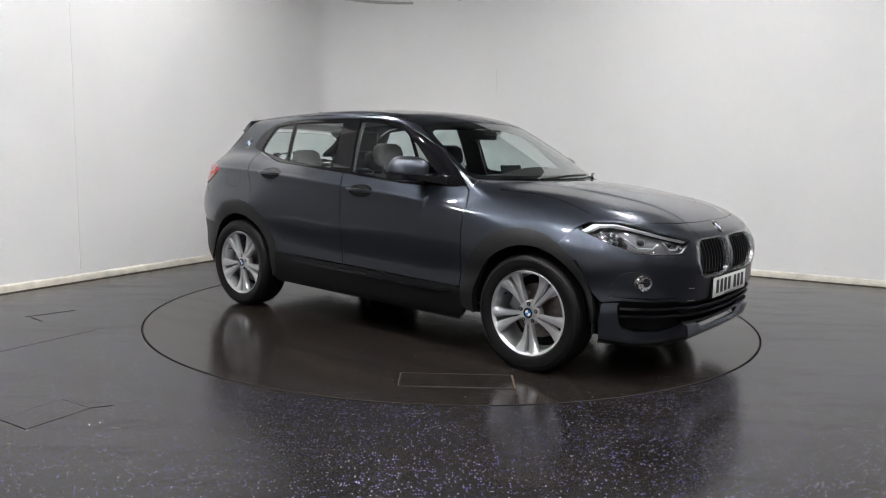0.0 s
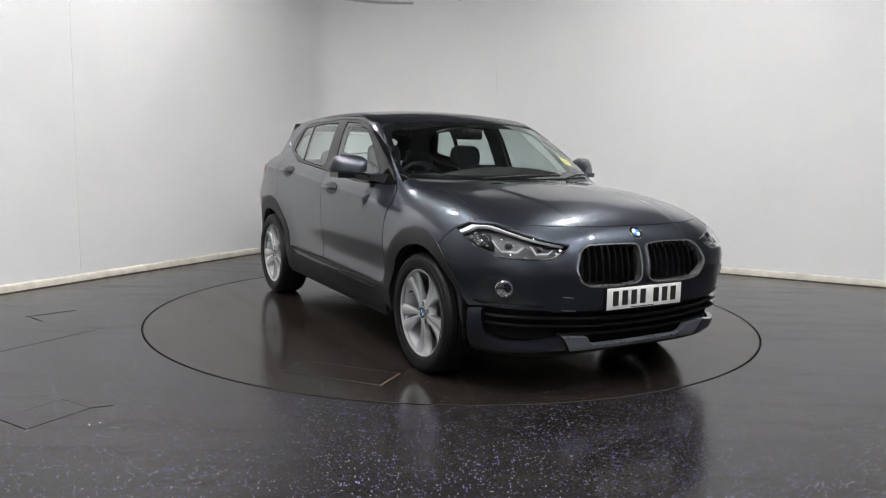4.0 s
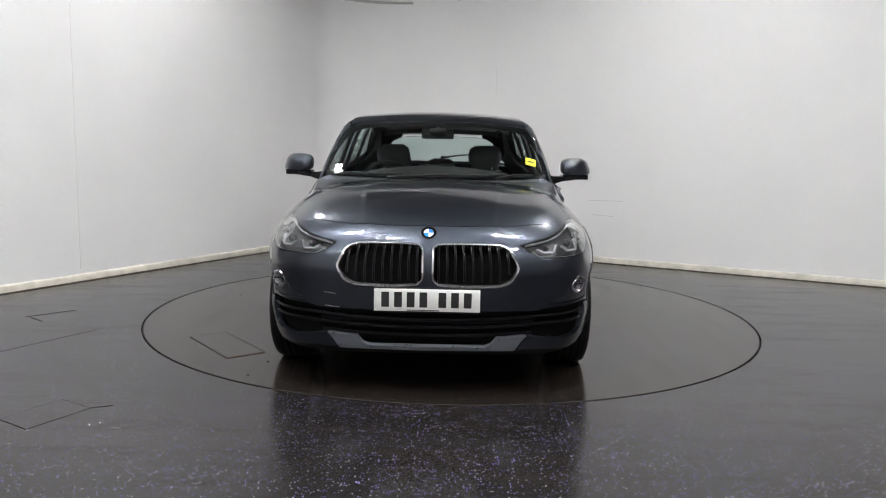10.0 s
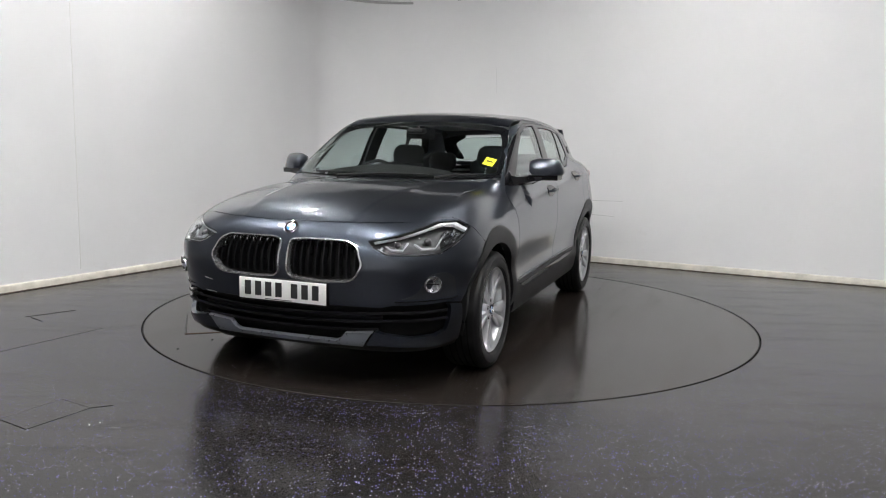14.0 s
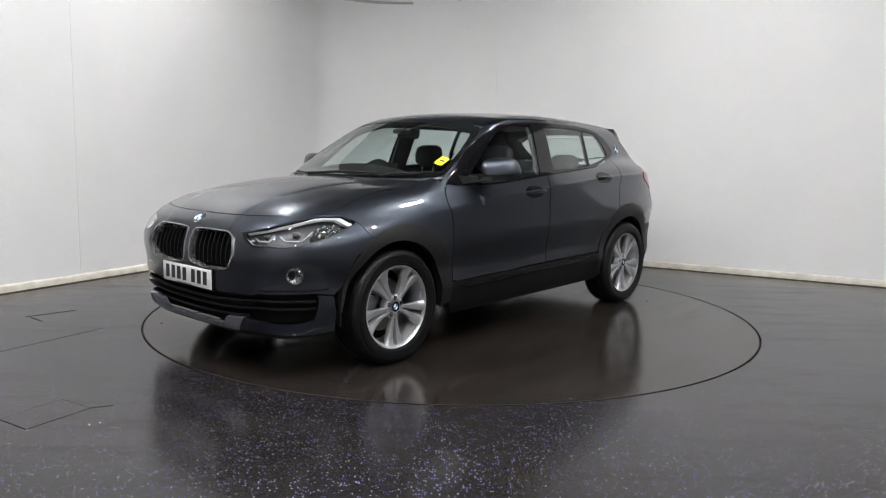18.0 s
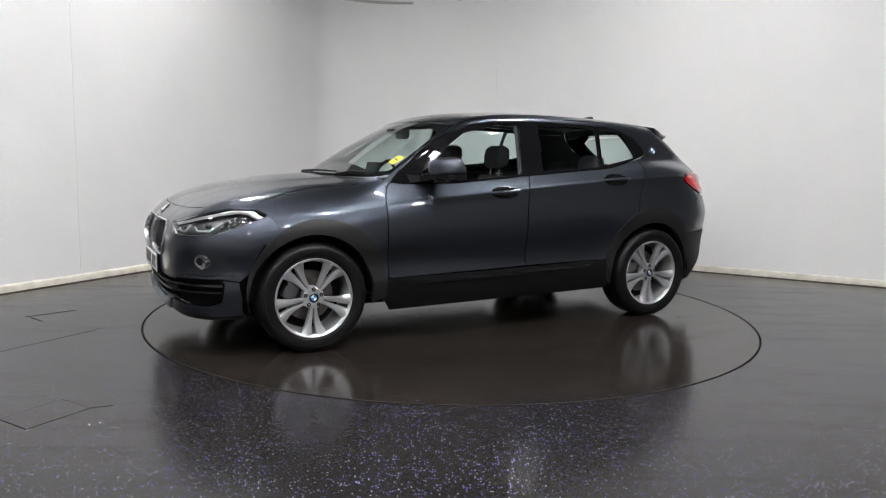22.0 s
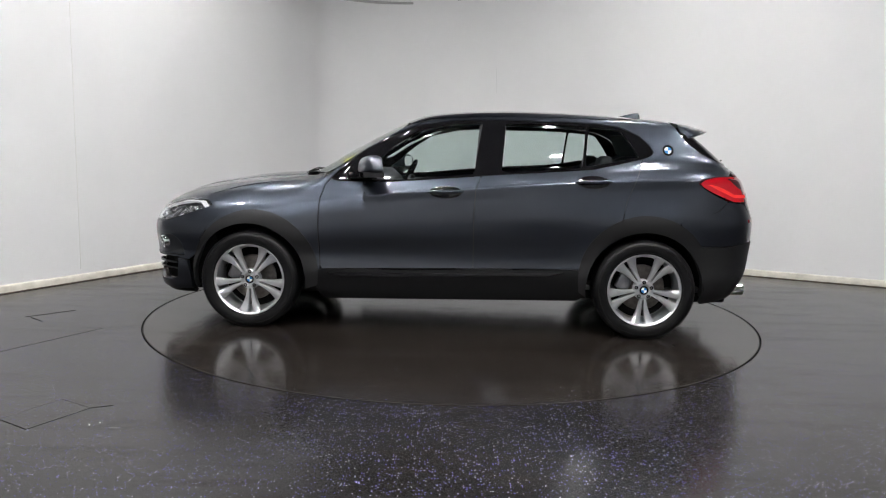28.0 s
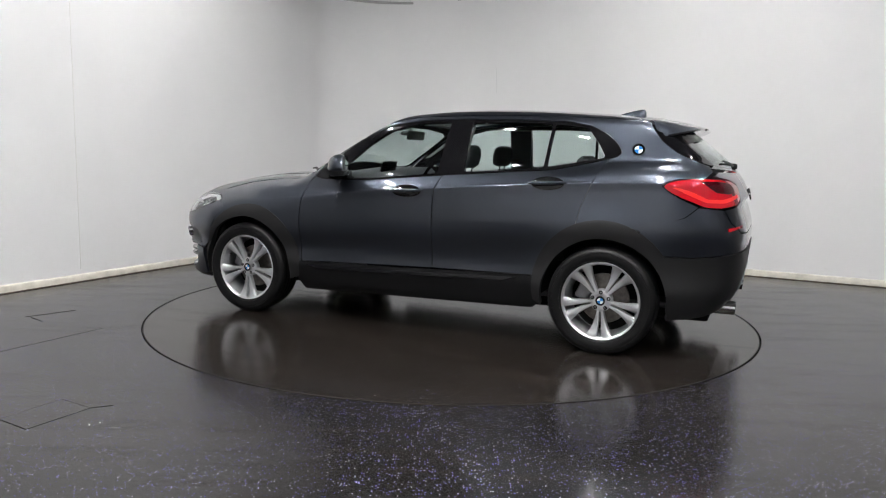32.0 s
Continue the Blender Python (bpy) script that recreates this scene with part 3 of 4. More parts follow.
def on_wall(start, way, out, a0, z0, a1, z1, w, name, label, material):
    """A thin flat mark on a wall between two points given along it."""
    p0, p1 = start + way * a0 + Vector((0, 0, z0)), start + way * a1 + Vector((0, 0, z1))
    d_ = (p1 - p0).normalized()
    n_ = d_.cross(out).normalized() * w / 2
    bm = bmesh.new()
    pts = [p0 + n_, p1 + n_, p1 - n_, p0 - n_]
    f_ = [bm.verts.new(p + out * .0025) for p in pts]
    g_ = [bm.verts.new(p - out * .01) for p in pts]
    bm.faces.new(f_)
    for i in range(4):
        j = (i + 1) % 4
        bm.faces.new((f_[i], f_[j], g_[j], g_[i]))
    bmesh.ops.recalc_face_normals(bm, faces=bm.faces[:])
    return tagged(part(name, bm, material), label, "wall mark", kind="structure")


on_wall(CORNER, ALONG_R, ALONG_L, 3.42, .702, 3.81, .709, .006, "trim_scuff_1", "thin grey scuff line on the white wall", SCUFF)
on_wall(CORNER, ALONG_R, ALONG_L, 3.46, .544, 3.72, .534, .005, "trim_scuff_2", "thin grey scuff line on the white wall", SCUFF)
on_wall(CORNER, ALONG_R, ALONG_L, 2.238, 2.21, 2.247, 1.92, .003, "trim_crack", "hairline joint in the white wall", SCUFF)
on_wall(CORNER, ALONG_L, ALONG_R, 3.945, .10, 3.945, WHITE_TOP, .005, "trim_joint", "pale vertical joint in the white wall", WHITE)


# ---- the car: x forward, y to its left, z up, from the middle of the wheelbase ----
car = empty("car", "dark grey metallic compact hatchback crossover standing on the turntable", "car")
OX, OY = .0142, -.1138
WB = 1.335
HUB = .3345
ARCH_IN = .385
ARCH_F = (1.295, .375, .432)
ARCH_R = (-1.33, .395, .432)

DOOR_F = [(.845, .425), (.858, .72), (.853, .905), (.826, .997), (.79, 1.03), (.73, 1.017), (.342, 1.023), (-.235, 1.072), (-.20, .985), (-.19, .82), (-.192, .452)]
DOOR_R = [(-.192, .452), (-.19, .82), (-.20, .985), (-.235, 1.072), (-.64, 1.103), (-.979, 1.128), (-1.207, 1.177), (-1.318, 1.203), (-1.253, 1.06), (-1.192, .914)] + arc(*ARCH_R, 68, 8) + [(-.885, .462)]
DLO = [(.80, 1.03), (.744, 1.092), (.56, 1.242), (.367, 1.342), (.175, 1.412), (-.02, 1.440), (-.332, 1.452), (-.797, 1.445), (-1.028, 1.434), (-1.181, 1.408), (-1.292, 1.358), (-1.365, 1.293), (-1.393, 1.241), (-1.361, 1.214), (-1.207, 1.177), (-.979, 1.128), (-.64, 1.103), (-.235, 1.072), (.342, 1.023), (.73, 1.017)]
GLASS_F = [(.61, 1.062), (.479, 1.163), (.36, 1.264), (.21, 1.364), (-.021, 1.418), (-.232, 1.430), (-.212, 1.302), (-.182, 1.087), (.267, 1.042), (.50, 1.031)]
GLASS_R = [(-.392, 1.424), (-.388, 1.30), (-.373, 1.104), (-.641, 1.117), (-.906, 1.142), (-.932, 1.415), (-.7, 1.424)]
GLASS_Q = [(-.956, 1.413), (-.932, 1.148), (-1.132, 1.184), (-1.290, 1.214), (-1.236, 1.302), (-1.165, 1.392)]
HEADLAMP = [(.381, .781), (.405, .750), (.458, .716), (.56, .716), (.675, .722), (.775, .766), (.905, .834), (.825, .880), (.715, .882), (.61, .852), (.510, .820)]
KIDNEY = [(.020, .758), (.018, .605), (.045, .576), (.148, .567), (.295, .573), (.335, .595), (.366, .665), (.340, .752), (.297, .778), (.11, .779), (.042, .774)]
TAIL_LAMP = [(.868, 1.049), (.835, 1.076), (.745, 1.094), (.627, 1.096), (.46, 1.083), (.36, 1.055), (.365, 1.0), (.40, .962), (.468, .937), (.601, .922), (.686, .927), (.782, .977), (.833, 1.012)]


def edge(pts, mode, to="side"):
    p = lift(np.array(pts, float), mode)
    return [(q[0], q[2]) for q in p]


LAMP_TOP = [(q[0], q[1]) for q in lift(np.array([(.79, .886), (.710, .887), (.62, .860)]), "front")]
HOOD_SIDE = [(.845, .715), (1.0, .672), (1.2, .652), (1.4, .680), (1.55, .718), (1.66, .738), LAMP_TOP[0]]
HOOD_FRONT = spline(0, 2.020, .25, 2.012, .45, 1.978, LAMP_TOP[2][1], LAMP_TOP[2][0])
HOOD_EDGE = LAMP_TOP[:2] + [(float(HOOD_FRONT(y)), float(y)) for y in np.linspace(LAMP_TOP[2][1], 0, 15)]
COWL = [(1.11, 0), (1.085, .25), (1.02, .46), (.93, .62), (.845, .715)]


def mirror_list(pts):
    return pts + [(x, -y) for x, y in pts[::-1] if y > 1e-6]


SEAM_REAR = [(-1.539, .798), (-1.80, .868), (-1.872, .930)]


def bearings(pts, mode="side"):
    return [(math.atan2(q[1], abs(q[0]) - AX), q[2]) for q in lift(np.array(pts, float), mode)]


ROOF_SIDE = [(.262, .628), (.0, .634), (-.5, .622), (-1.0, .598), (-1.45, .560), (-1.53, .543)]
SCREEN_SIDE = [(.636, 1.388), (.668, 1.33), (.702, 1.25), (.727, 1.16), (.742, 1.09)]


def flank_lines():
    """Pairs of lines on either side of the flank's drawn edge."""
    xs = np.linspace(-1.9, 1.05, 60)
    return [[(x, float(CREASE(x)) + d) for x in xs] for d in (-.022, -.007, .0, .007, .015)]


def hood_lines():
    xs = np.linspace(.95, 1.97, 30)
    mid = [.34 + .09 * min(1.2, max(0, (1.95 - x) / .9)) for x in xs]
    return [[(x, s * (m + d)) for x, m in zip(xs, mid)] for s in (1, -1) for d in (-.018, -.007, .007, .018)]


def body_shell():
    # hood
    right = [(x, -y) for x, y in HOOD_SIDE + HOOD_EDGE[1:-1]]
    ring = HOOD_SIDE + HOOD_EDGE[1:] + right[::-1] + [(x, -y) for x, y in COWL[-2:0:-1]] + COWL[:-1]
    panel("hood", ring, "top", PAINT, car, rnd=.012, step=.028, gap=.0018, lines=hood_lines(), label="dark grey hood with two raised creases")
    for s in (1, -1):
        up_ = [(x, s * (y + .022)) for x, y in HOOD_SIDE[:-1]]
        dn_ = [(x, s * (y - .035)) for x, y in HOOD_SIDE[:-1]]
        panel("hood_gutter", up_ + dn_[::-1], "top", PAINT, car, rnd=0, off=-.006, thick=.006, step=.04, gap=0, drop=0)
    # nose skin with openings for the grilles
    lip = [(math.atan2(q[1], q[0] - AX), q[2]) for q in lift(np.array(HOOD_EDGE[::-1], float), "top")]
    half = lip[:15] + [(.505, .819), *HEADLAMP[:7], (.985, .765), (.93, .70), (.88, .60), (.84, .50), (.80, .455),
            (.722, .468), (.482, .464), (.44, .452), (.36, .452), (0, .448)]
    ring = half + [(-a, z) for a, z in half[::-1] if a > 1e-6]
    k1 = KIDNEY
    k2 = [(-a, z) for a, z in KIDNEY]
    panel("front_bumper", ring, "front", PAINT, car, holes=[k1, k2], rnd=.010, step=.03, gap=.0016)
    for s in (1, -1):
        up = edge(HOOD_SIDE[::-1], "top")
        fender = [(.845, .425), (.858, .72), (.853, .905), (.826, .997)] + up[::-1] + [(1.655, .874), (1.592, .834), (1.55, .770)] + arc(*ARCH_F, 58, 176)
        panel("front_fender", fender, "side", PAINT, car, sign=s, rnd=.015, lines=flank_lines())
        quarter = [(-1.318, 1.203), (-1.253, 1.06), (-1.192, .914)] + arc(*ARCH_R, 68, 118) + SEAM_REAR[1:] + [(-1.769, .977), (-1.705, 1.012), (-1.659, 1.049), (-1.683, 1.077), (-1.773, 1.095), (-1.893, 1.099), (-1.925, 1.135), (-1.90, 1.172), (-1.85, 1.190), (-1.72, 1.243), (-1.62, 1.316), (-1.572, 1.379), (-1.545, 1.425)]
        top = edge(ROOF_SIDE[::-1], "top") + edge(SCREEN_SIDE, "ahead") + [(.86, 1.02)]
        flap = [(-1.34, 1.00), (-1.345, .945), (-1.37, .925), (-1.50, .93), (-1.525, .95), (-1.53, 1.03), (-1.51, 1.055), (-1.37, 1.045)]
        cut = [flap] if s < 0 else []
        panel("body_side", quarter + top + [(.826, .997)] + DLO[:14], "side", PAINT, car, holes=cut, sign=s, rnd=.008, step=.03, gap=.0015, lines=flank_lines())
        if cut:
            panel("fuel_flap", flap, "side", PAINT, car, sign=s, rnd=.02, step=.03, gap=.0012)
            panel("fuel_recess", flap, "side", DARK, car, sign=s, rnd=.02, off=-.02, gap=-.01, thick=.005, step=.05)
        panel("window_trim", DLO, "side", GLOSS, car, holes=[GLASS_F, GLASS_R, GLASS_Q], sign=s, rnd=.02, off=-.002, thick=.03, step=.03, label="gloss black window surround and pillars")
        panel("front_door", DOOR_F, "side", PAINT, car, sign=s, rnd=.02, lines=flank_lines())
        panel("rear_door", DOOR_R, "side", PAINT, car, sign=s, rnd=.015, lines=flank_lines())
        panel("front_window", GLASS_F, "side", PANE, car, sign=s, rnd=.02, off=-.008, thick=.004, drop=0, step=.05).visible_shadow = False
        panel("rear_window", GLASS_R, "side", PANE, car, sign=s, rnd=.02, off=-.008, thick=.004, drop=0, step=.05).visible_shadow = False
        panel("quarter_window", GLASS_Q, "side", PANE, car, sign=s, rnd=.02, off=-.008, thick=.004, drop=0, step=.05).visible_shadow = False
        # cladding round the wheel openings and along the sill
        for cx, (ax, az, ar), a0, a1, b0, b1, n1 in ((WB, ARCH_F, -12, 189, -12, 189, "front_arch_cladding"), (-WB, ARCH_R, -12, 197, -10, 188, "rear_arch_cladding")):
            ring = arc(ax, az, ar + .010, a0, a1, 26) + arc(cx, HUB, ARCH_IN, b1, b0, 26)
            panel(n1, ring, "side", GRAIN, car, sign=s, rnd=.008, off=.007, thick=.05, step=.03, label="dark grey plastic wheel arch cladding")
        sill = [(.86, .425), (.3, .432), (-.25, .445), (-.895, .464), (-.945, .37), (-.945, .29), (-.90, .245), (.83, .212), (.885, .30)]
        panel("sill_cladding", sill, "side", BLACK, car, sign=s, rnd=.02, off=.006, thick=.05, step=.03)
        trim = [(.83, .432), (-.19, .4585), (-.86, .4685), (-.86, .4625), (-.19, .4525), (.83, .426)]
        panel("door_base_trim", trim, "side", PAINT, car, sign=s, rnd=0, off=.012, thick=.012, step=.03, gap=0, drop=.001, label="thin painted strip under the doors")
        strip = [(.80, .40), (-.15, .42), (-.80, .44), (-.70, .41), (-.15, .392), (.70, .372)]
        panel("door_sill_strip", strip, "side", GLOSS, car, sign=s, rnd=.01, off=.016, thick=.02, step=.03)
    # roof
    half = [(.338, 0), (.325, .25), (.295, .45)] + ROOF_SIDE + [(-1.56, .30), (-1.57, 0)]
    panel("roof", half + [(x, -y) for x, y in half[-2:0:-1]], "top", PAINT, car, rnd=.012, step=.04, gap=.0018)


def screens():
    half = [(0, 1.441), (.30, 1.435), (.45, 1.427), (.53, 1.419), (.60, 1.406), *SCREEN_SIDE[:-1], (.736, 1.10), (.70, 1.072), (.40, 1.066), (0, 1.066)]
    ring = half + [(-y, z) for y, z in half[::-1] if y > 0]
    panel("windscreen", ring, "ahead", PANE, car, rnd=.012, step=.05, off=-.004, thick=.005, drop=0, gap=.001).visible_shadow = False
    inner = [(0, 1.418), (.28, 1.411), (.51, 1.388), (.602, 1.360), (.636, 1.315), (.674, 1.24), (.698, 1.16), (.708, 1.11), (.685, 1.097), (.40, 1.09), (0, 1.09)]
    hole = inner + [(-y, z) for y, z in inner[::-1] if y > 0]
    panel("windscreen_border", ring, "ahead", GLOSS, car, holes=[hole], rnd=.012, step=.04, off=-.011, thick=.003, drop=0, gap=.0, label="black dotted windscreen border")
    half = [(0, 1.375), (.35, 1.368), (.47, 1.345), (.53, 1.27), (.585, 1.18), (.56, 1.155), (.3, 1.14), (0, 1.135)]
    ring = half + [(-y, z) for y, z in half[::-1] if y > 0]
    panel("rear_screen", ring, "astern", PANE, car, rnd=.03, step=.05, off=-.004, thick=.005, drop=0).visible_shadow = False


def spoiler():
    """Roof spoiler: a wing slab behind the roof with a black underside and side fins."""
    rings = []
    for y in (-.60, -.56, -.50, -.40, 0, .40, .50, .56, .60):
        z = float(ROOF(-1.60)) - .035 * (y / .6) ** 2
        k = 1 - .66 * (abs(y) / .6) ** 6
        tip = -1.575 - .255 * k
        zt = 1.414 - .02 * (y / .6) ** 2 - .03 * (y / .6) ** 6
        rings.append([(-1.55, y, z + .004), ((tip - 1.55) / 2, y, (z + zt) / 2 + .010), (tip + .03, y, zt + .006), (tip, y, zt - .004), (tip + .02, y, zt - .016), ((tip * 2 - 1.55) / 3, y, zt - .030), (-1.60, y, zt - .020)])
    sp = part("roof_spoiler", loft(rings), PAINT, car)
    part("brake_light_strip", box(-1.835, -1.824, -.17, .17, 1.394, 1.405, .003), RED_DARK, sp)
    for s in (1, -1):
        fin = [(-1.54, 1.425), (-1.572, 1.379), (-1.62, 1.316), (-1.72, 1.243), (-1.85, 1.190), (-1.91, 1.17), (-1.925, 1.175), (-1.80, 1.275), (-1.735, 1.33), (-1.695, 1.392)]
        panel("spoiler_fin", fin, "side", GLOSS, car, sign=s, rnd=.015, off=.0, thick=.03, label="gloss black fin beside the rear screen")


def lamps():
    for s in (1, -1):
        rim_ = [(.385, .780), (.504, .812), (.58, .841), (.693, .873), (.841, .871), (.925, .832), (.955, .87), (.86, .915), (.69, .915), (.56, .88), (.45, .855), (.37, .83)]
        panel("hood_edge", rim_, "front", PAINT, car, sign=s, rnd=.006, off=-.003, thick=.01, step=.02, gap=.001)
        fill = [(.90, .845), (.99, .86), (1.06, .80), (1.02, .70), (.93, .66), (.88, .72)]
        panel("bumper_joint", fill, "front", PAINT, car, sign=s, rnd=.01, off=-.005, thick=.006, step=.025, gap=0, drop=0)
        back = panel("headlamp", HEADLAMP, "front", LAMPGREY, car, sign=s, rnd=.01, off=-.050, thick=.02, gap=.001, label="clear headlamp with silver brow and twin rings")
        wall_ = shrink(HEADLAMP, .006)
        panel("headlamp_side", HEADLAMP, "front", BLACK, back, holes=[wall_], sign=s, rnd=.01, off=-.006, thick=.045, gap=.001, step=.02)
        brow = [(.40, .783), (.510, .813), (.61, .845), (.715, .875), (.825, .873), (.892, .834), (.868, .822), (.845, .832), (.80, .858), (.74, .864), (.66, .850), (.58, .827), (.50, .803)]
        panel("headlamp_brow", brow, "front", SATIN, back, sign=s, rnd=.008, off=-.014, thick=.02, step=.02, label="satin silver lamp brow")
        low = [(.418, .750), (.456, .7235), (.596, .7215), (.712, .7255), (.80, .776), (.794, .778), (.708, .732), (.60, .728), (.460, .7295), (.426, .753)]
        panel("headlamp_rim", low, "front", SATIN, back, sign=s, rnd=.004, off=-.010, thick=.015, step=.02)
        for guide in ([(.455, .768), (.472, .751), (.520, .750), (.542, .788)], [(.575, .782), (.60, .757), (.665, .756), (.706, .806)]):
            lo_ = [(a, z - .0035) for a, z in guide]
            hi_ = [(a + .002, z + .0035) for a, z in guide[::-1]]
            lo_[0], lo_[-1] = (guide[0][0] - .005, guide[0][1]), (guide[-1][0] + .006, guide[-1][1])
            hi_[-1], hi_[0] = (guide[0][0] + .003, guide[0][1]), (guide[-1][0] - .003, guide[-1][1])
            panel("light_guide", lo_ + hi_, "front", GUIDE, back, sign=s, rnd=0, off=-.020, thick=.012, step=.02, gap=0, drop=0)
        refl = [(.700, .752), (.74, .762), (.80, .792), (.862, .824), (.82, .838), (.775, .850), (.725, .845), (.70, .80)]
        panel("outer_reflector", refl, "front", CHROME, back, sign=s, rnd=.008, off=-.040, thick=.01, step=.02, label="chrome reflector bowl")
        for b, z, r in ((.500, .779, .016), (.635, .795, .020)):
            p = lift(np.array([[b * s, z]]), "front")[0]
            n = slope(p[None])[0]
            aim = Vector((1, .25 * s, .0)).normalized()
            m = Matrix.Translation(Vector(p) - Vector(n) * .036) @ aim.to_track_quat("Z", "Y").to_matrix().to_4x4()
            part("projector", moved(lathe([(.001, .012), (r * .35, .011), (r * .75, .006), (r, -.004), (r, -.02)], 24, "z"), m), LAMPGREY, back)
        for b, z in ((.435, .757), (.735, .822), (.755, .835), (.765, .795), (.745, .790), (.785, .815), (.80, .835), (.78, .782), (.815, .812)):
            p = lift(np.array([[b * s, z]]), "front")[0]
            n = Vector(slope(p[None])[0])
            m = Matrix.Translation(Vector(p) - n * .03) @ n.to_track_quat("Z", "Y").to_matrix().to_4x4()
            part("lamp_facet", moved(lathe([(.001, .010), (.008, .006), (.012, -.004), (.012, -.02)], 6, "z"), m), CHROME, back)
        panel("headlamp_lens", HEADLAMP, "front", LENS, back, sign=s, rnd=.01, off=-.001, thick=.003, gap=.002, drop=.001).visible_shadow = False
        tail = panel("tail_lamp", TAIL_LAMP, "rear", RED_LENS, car, sign=s, rnd=.02, off=.004, thick=.03, label="red L-shaped tail lamp with smoked centre")
        panel("lamp_backing", TAIL_LAMP, "rear", DARK, tail, sign=s, rnd=.02, off=-.034, thick=.01, gap=-.01, step=.04)
        smoke = [(.70, 1.080), (.60, 1.083), (.46, 1.068), (.385, 1.045), (.39, 1.02), (.52, 1.0), (.62, 1.01)]
        panel("smoked_area", smoke, "rear", RED_DARK, tail, sign=s, rnd=.015, off=.0062, thick=.01, step=.02)
        ell = [(.81, 1.048), (.75, 1.030), (.67, .980), (.60, .975), (.42, 1.005), (.42, .98), (.58, .950), (.68, .952), (.78, 1.010), (.83, 1.042)]
        panel("light_guide", ell, "rear", RED_BRIGHT, tail, sign=s, rnd=.01, off=.0064, thick=.01, step=.02)
        refl = [(.589, .811), (.50, .818), (.444, .822), (.454, .800), (.50, .798), (.585, .784)]
        panel("rear_reflector", refl, "rear", RED_LENS, car, sign=s, rnd=.006, off=.004, thick=.01, step=.02)


def front_details():
    for s in (1, -1):
        k = shrink(KIDNEY, 0)
        outer = shrink(KIDNEY, -.004)
        fr = panel("kidney_grille", outer, "front", SURROUND, car, holes=[shrink(KIDNEY, .009)], sign=s, rnd=.02, off=.013, thick=.045, step=.015, drop=.004, label="black kidney grille with chrome surround")
        panel("grille_backing", k, "front", DARK, fr, sign=s, rnd=.02, off=-.055, thick=.01)
        for i in range(9):
            b = .045 + i * .0352
            top, bot = .772, .592
            if b > .29:
                top = .772 - (b - .29) * .8
                bot = .592 + (b - .29) * 1.1
            pts = [lift(np.array([[b * s, z]]), "front")[0] for z in np.linspace(bot, top, 6)]
            rings = []
            for q in pts:
                c = Vector(q)
                rings.append([c + Vector(d) for d in ((-.014, -.0035, 0), (-.018, -.005, 0), (-.05, -.003, 0), (-.05, .003, 0), (-.018, .005, 0), (-.014, .0035, 0))])
            slat = part("grille_slat", loft(rings), SLAT, fr)
            # small chrome block painted in for the highlight at the slat's top
            tip = Vector(pts[-1]) + Vector((-.010, 0, -.016))
            part("slat_highlight", box(tip.x - .02, tip.x + .001, tip.y - .0055, tip.y + .0055, tip.z - .014, tip.z + .006, .002), CHROME, slat)
        # fog lamp in a dark pod above a ledge
        pod = [(.505, .496), (.575, .522), (.60, .575), (.622, .622), (.70, .634), (.755, .60), (.775, .50), (.745, .493)]
        panel("fog_lamp_pod", pod, "front", SLATE, car, sign=s, rnd=.03, off=.002, thick=.02, step=.02, drop=.001)
        led = [(.49, .489), (.745, .488), (.775, .494), (.775, .487), (.745, .4815), (.49, .4835)]
        panel("pod_ledge", led, "front", GLOSS, car, sign=s, rnd=0, off=.005, thick=.02, step=.02, gap=0)
        q = lift(np.array([[.642 * s, .570]]), "front")[0]
        axis = (Vector(slope(q[None])[0]) + Vector((.55, 0, 0))).normalized()
        m = Matrix.Translation(Vector(q) + axis * .013) @ axis.to_track_quat("Z", "Y").to_matrix().to_4x4()
        fog = part("fog_lamp", moved(lathe([(.046, -.05), (.046, .002), (.043, .006), (.039, .006), (.037, .0)], 40, "z"), m), CHROME, car, "round fog lamp with chrome bezel")
        part("fog_reflector", moved(lathe([(.038, .002), (.030, -.006), (.02, -.010), (.001, -.012)], 12, "z"), m), STEEL, fog)
        part("fog_shade", moved(box(-.033, .033, .002, .007, -.008, .001, .001), m), BLACK, fog)
        low = [(.413, .331), (.45, .318), (.56, .302), (.66, .305), (.715, .325), (.728, .38), (.735, .44), (.722, .464), (.80, .452), (.81, .36), (.80, .25), (.66, .236), (.46, .249), (.374, .249), (.392, .29)]
        panel("lower_corner", low, "front", PAINT, car, sign=s, rnd=.012, off=.006, thick=.03, step=.022, label="dark grey lower bumper corner")
    mid = [(.36, .452), (.455, .455), (.722, .47), (.75, .40), (.74, .31), (.56, .29), (.40, .30), (.28, .262), (0, .262)]
    ring = [(0, .450)] + mid + [(-a, z) for a, z in mid[-2::-1]]
    bk = panel("lower_grille", ring, "front", DARK, car, rnd=.01, off=-.045, thick=.01, label="black slatted lower grille")
    for z, w in ((.400, .725), (.359, .725), (.3175, .725)):
        if z < .33:
            w = .43
        us = np.linspace(-w, w, 25)
        rise = [z + .028 * min(1, abs(u) / .47) ** 2 for u in us]
        st = [(u, h - .007) for u, h in zip(us, rise)] + [(u, h + .007) for u, h in zip(us[::-1], rise[::-1])]
        panel("grille_bar", st, "front", GLOSS, bk, rnd=.0, off=-.004, thick=.035, step=.04, gap=0)
    for z in (.433, .380):
        us = np.linspace(-.44, .44, 15)
        st = [(u, z + .02 * (u / .47) ** 2 - .004) for u in us] + [(u, z + .02 * (u / .47) ** 2 + .004) for u in us[::-1]]
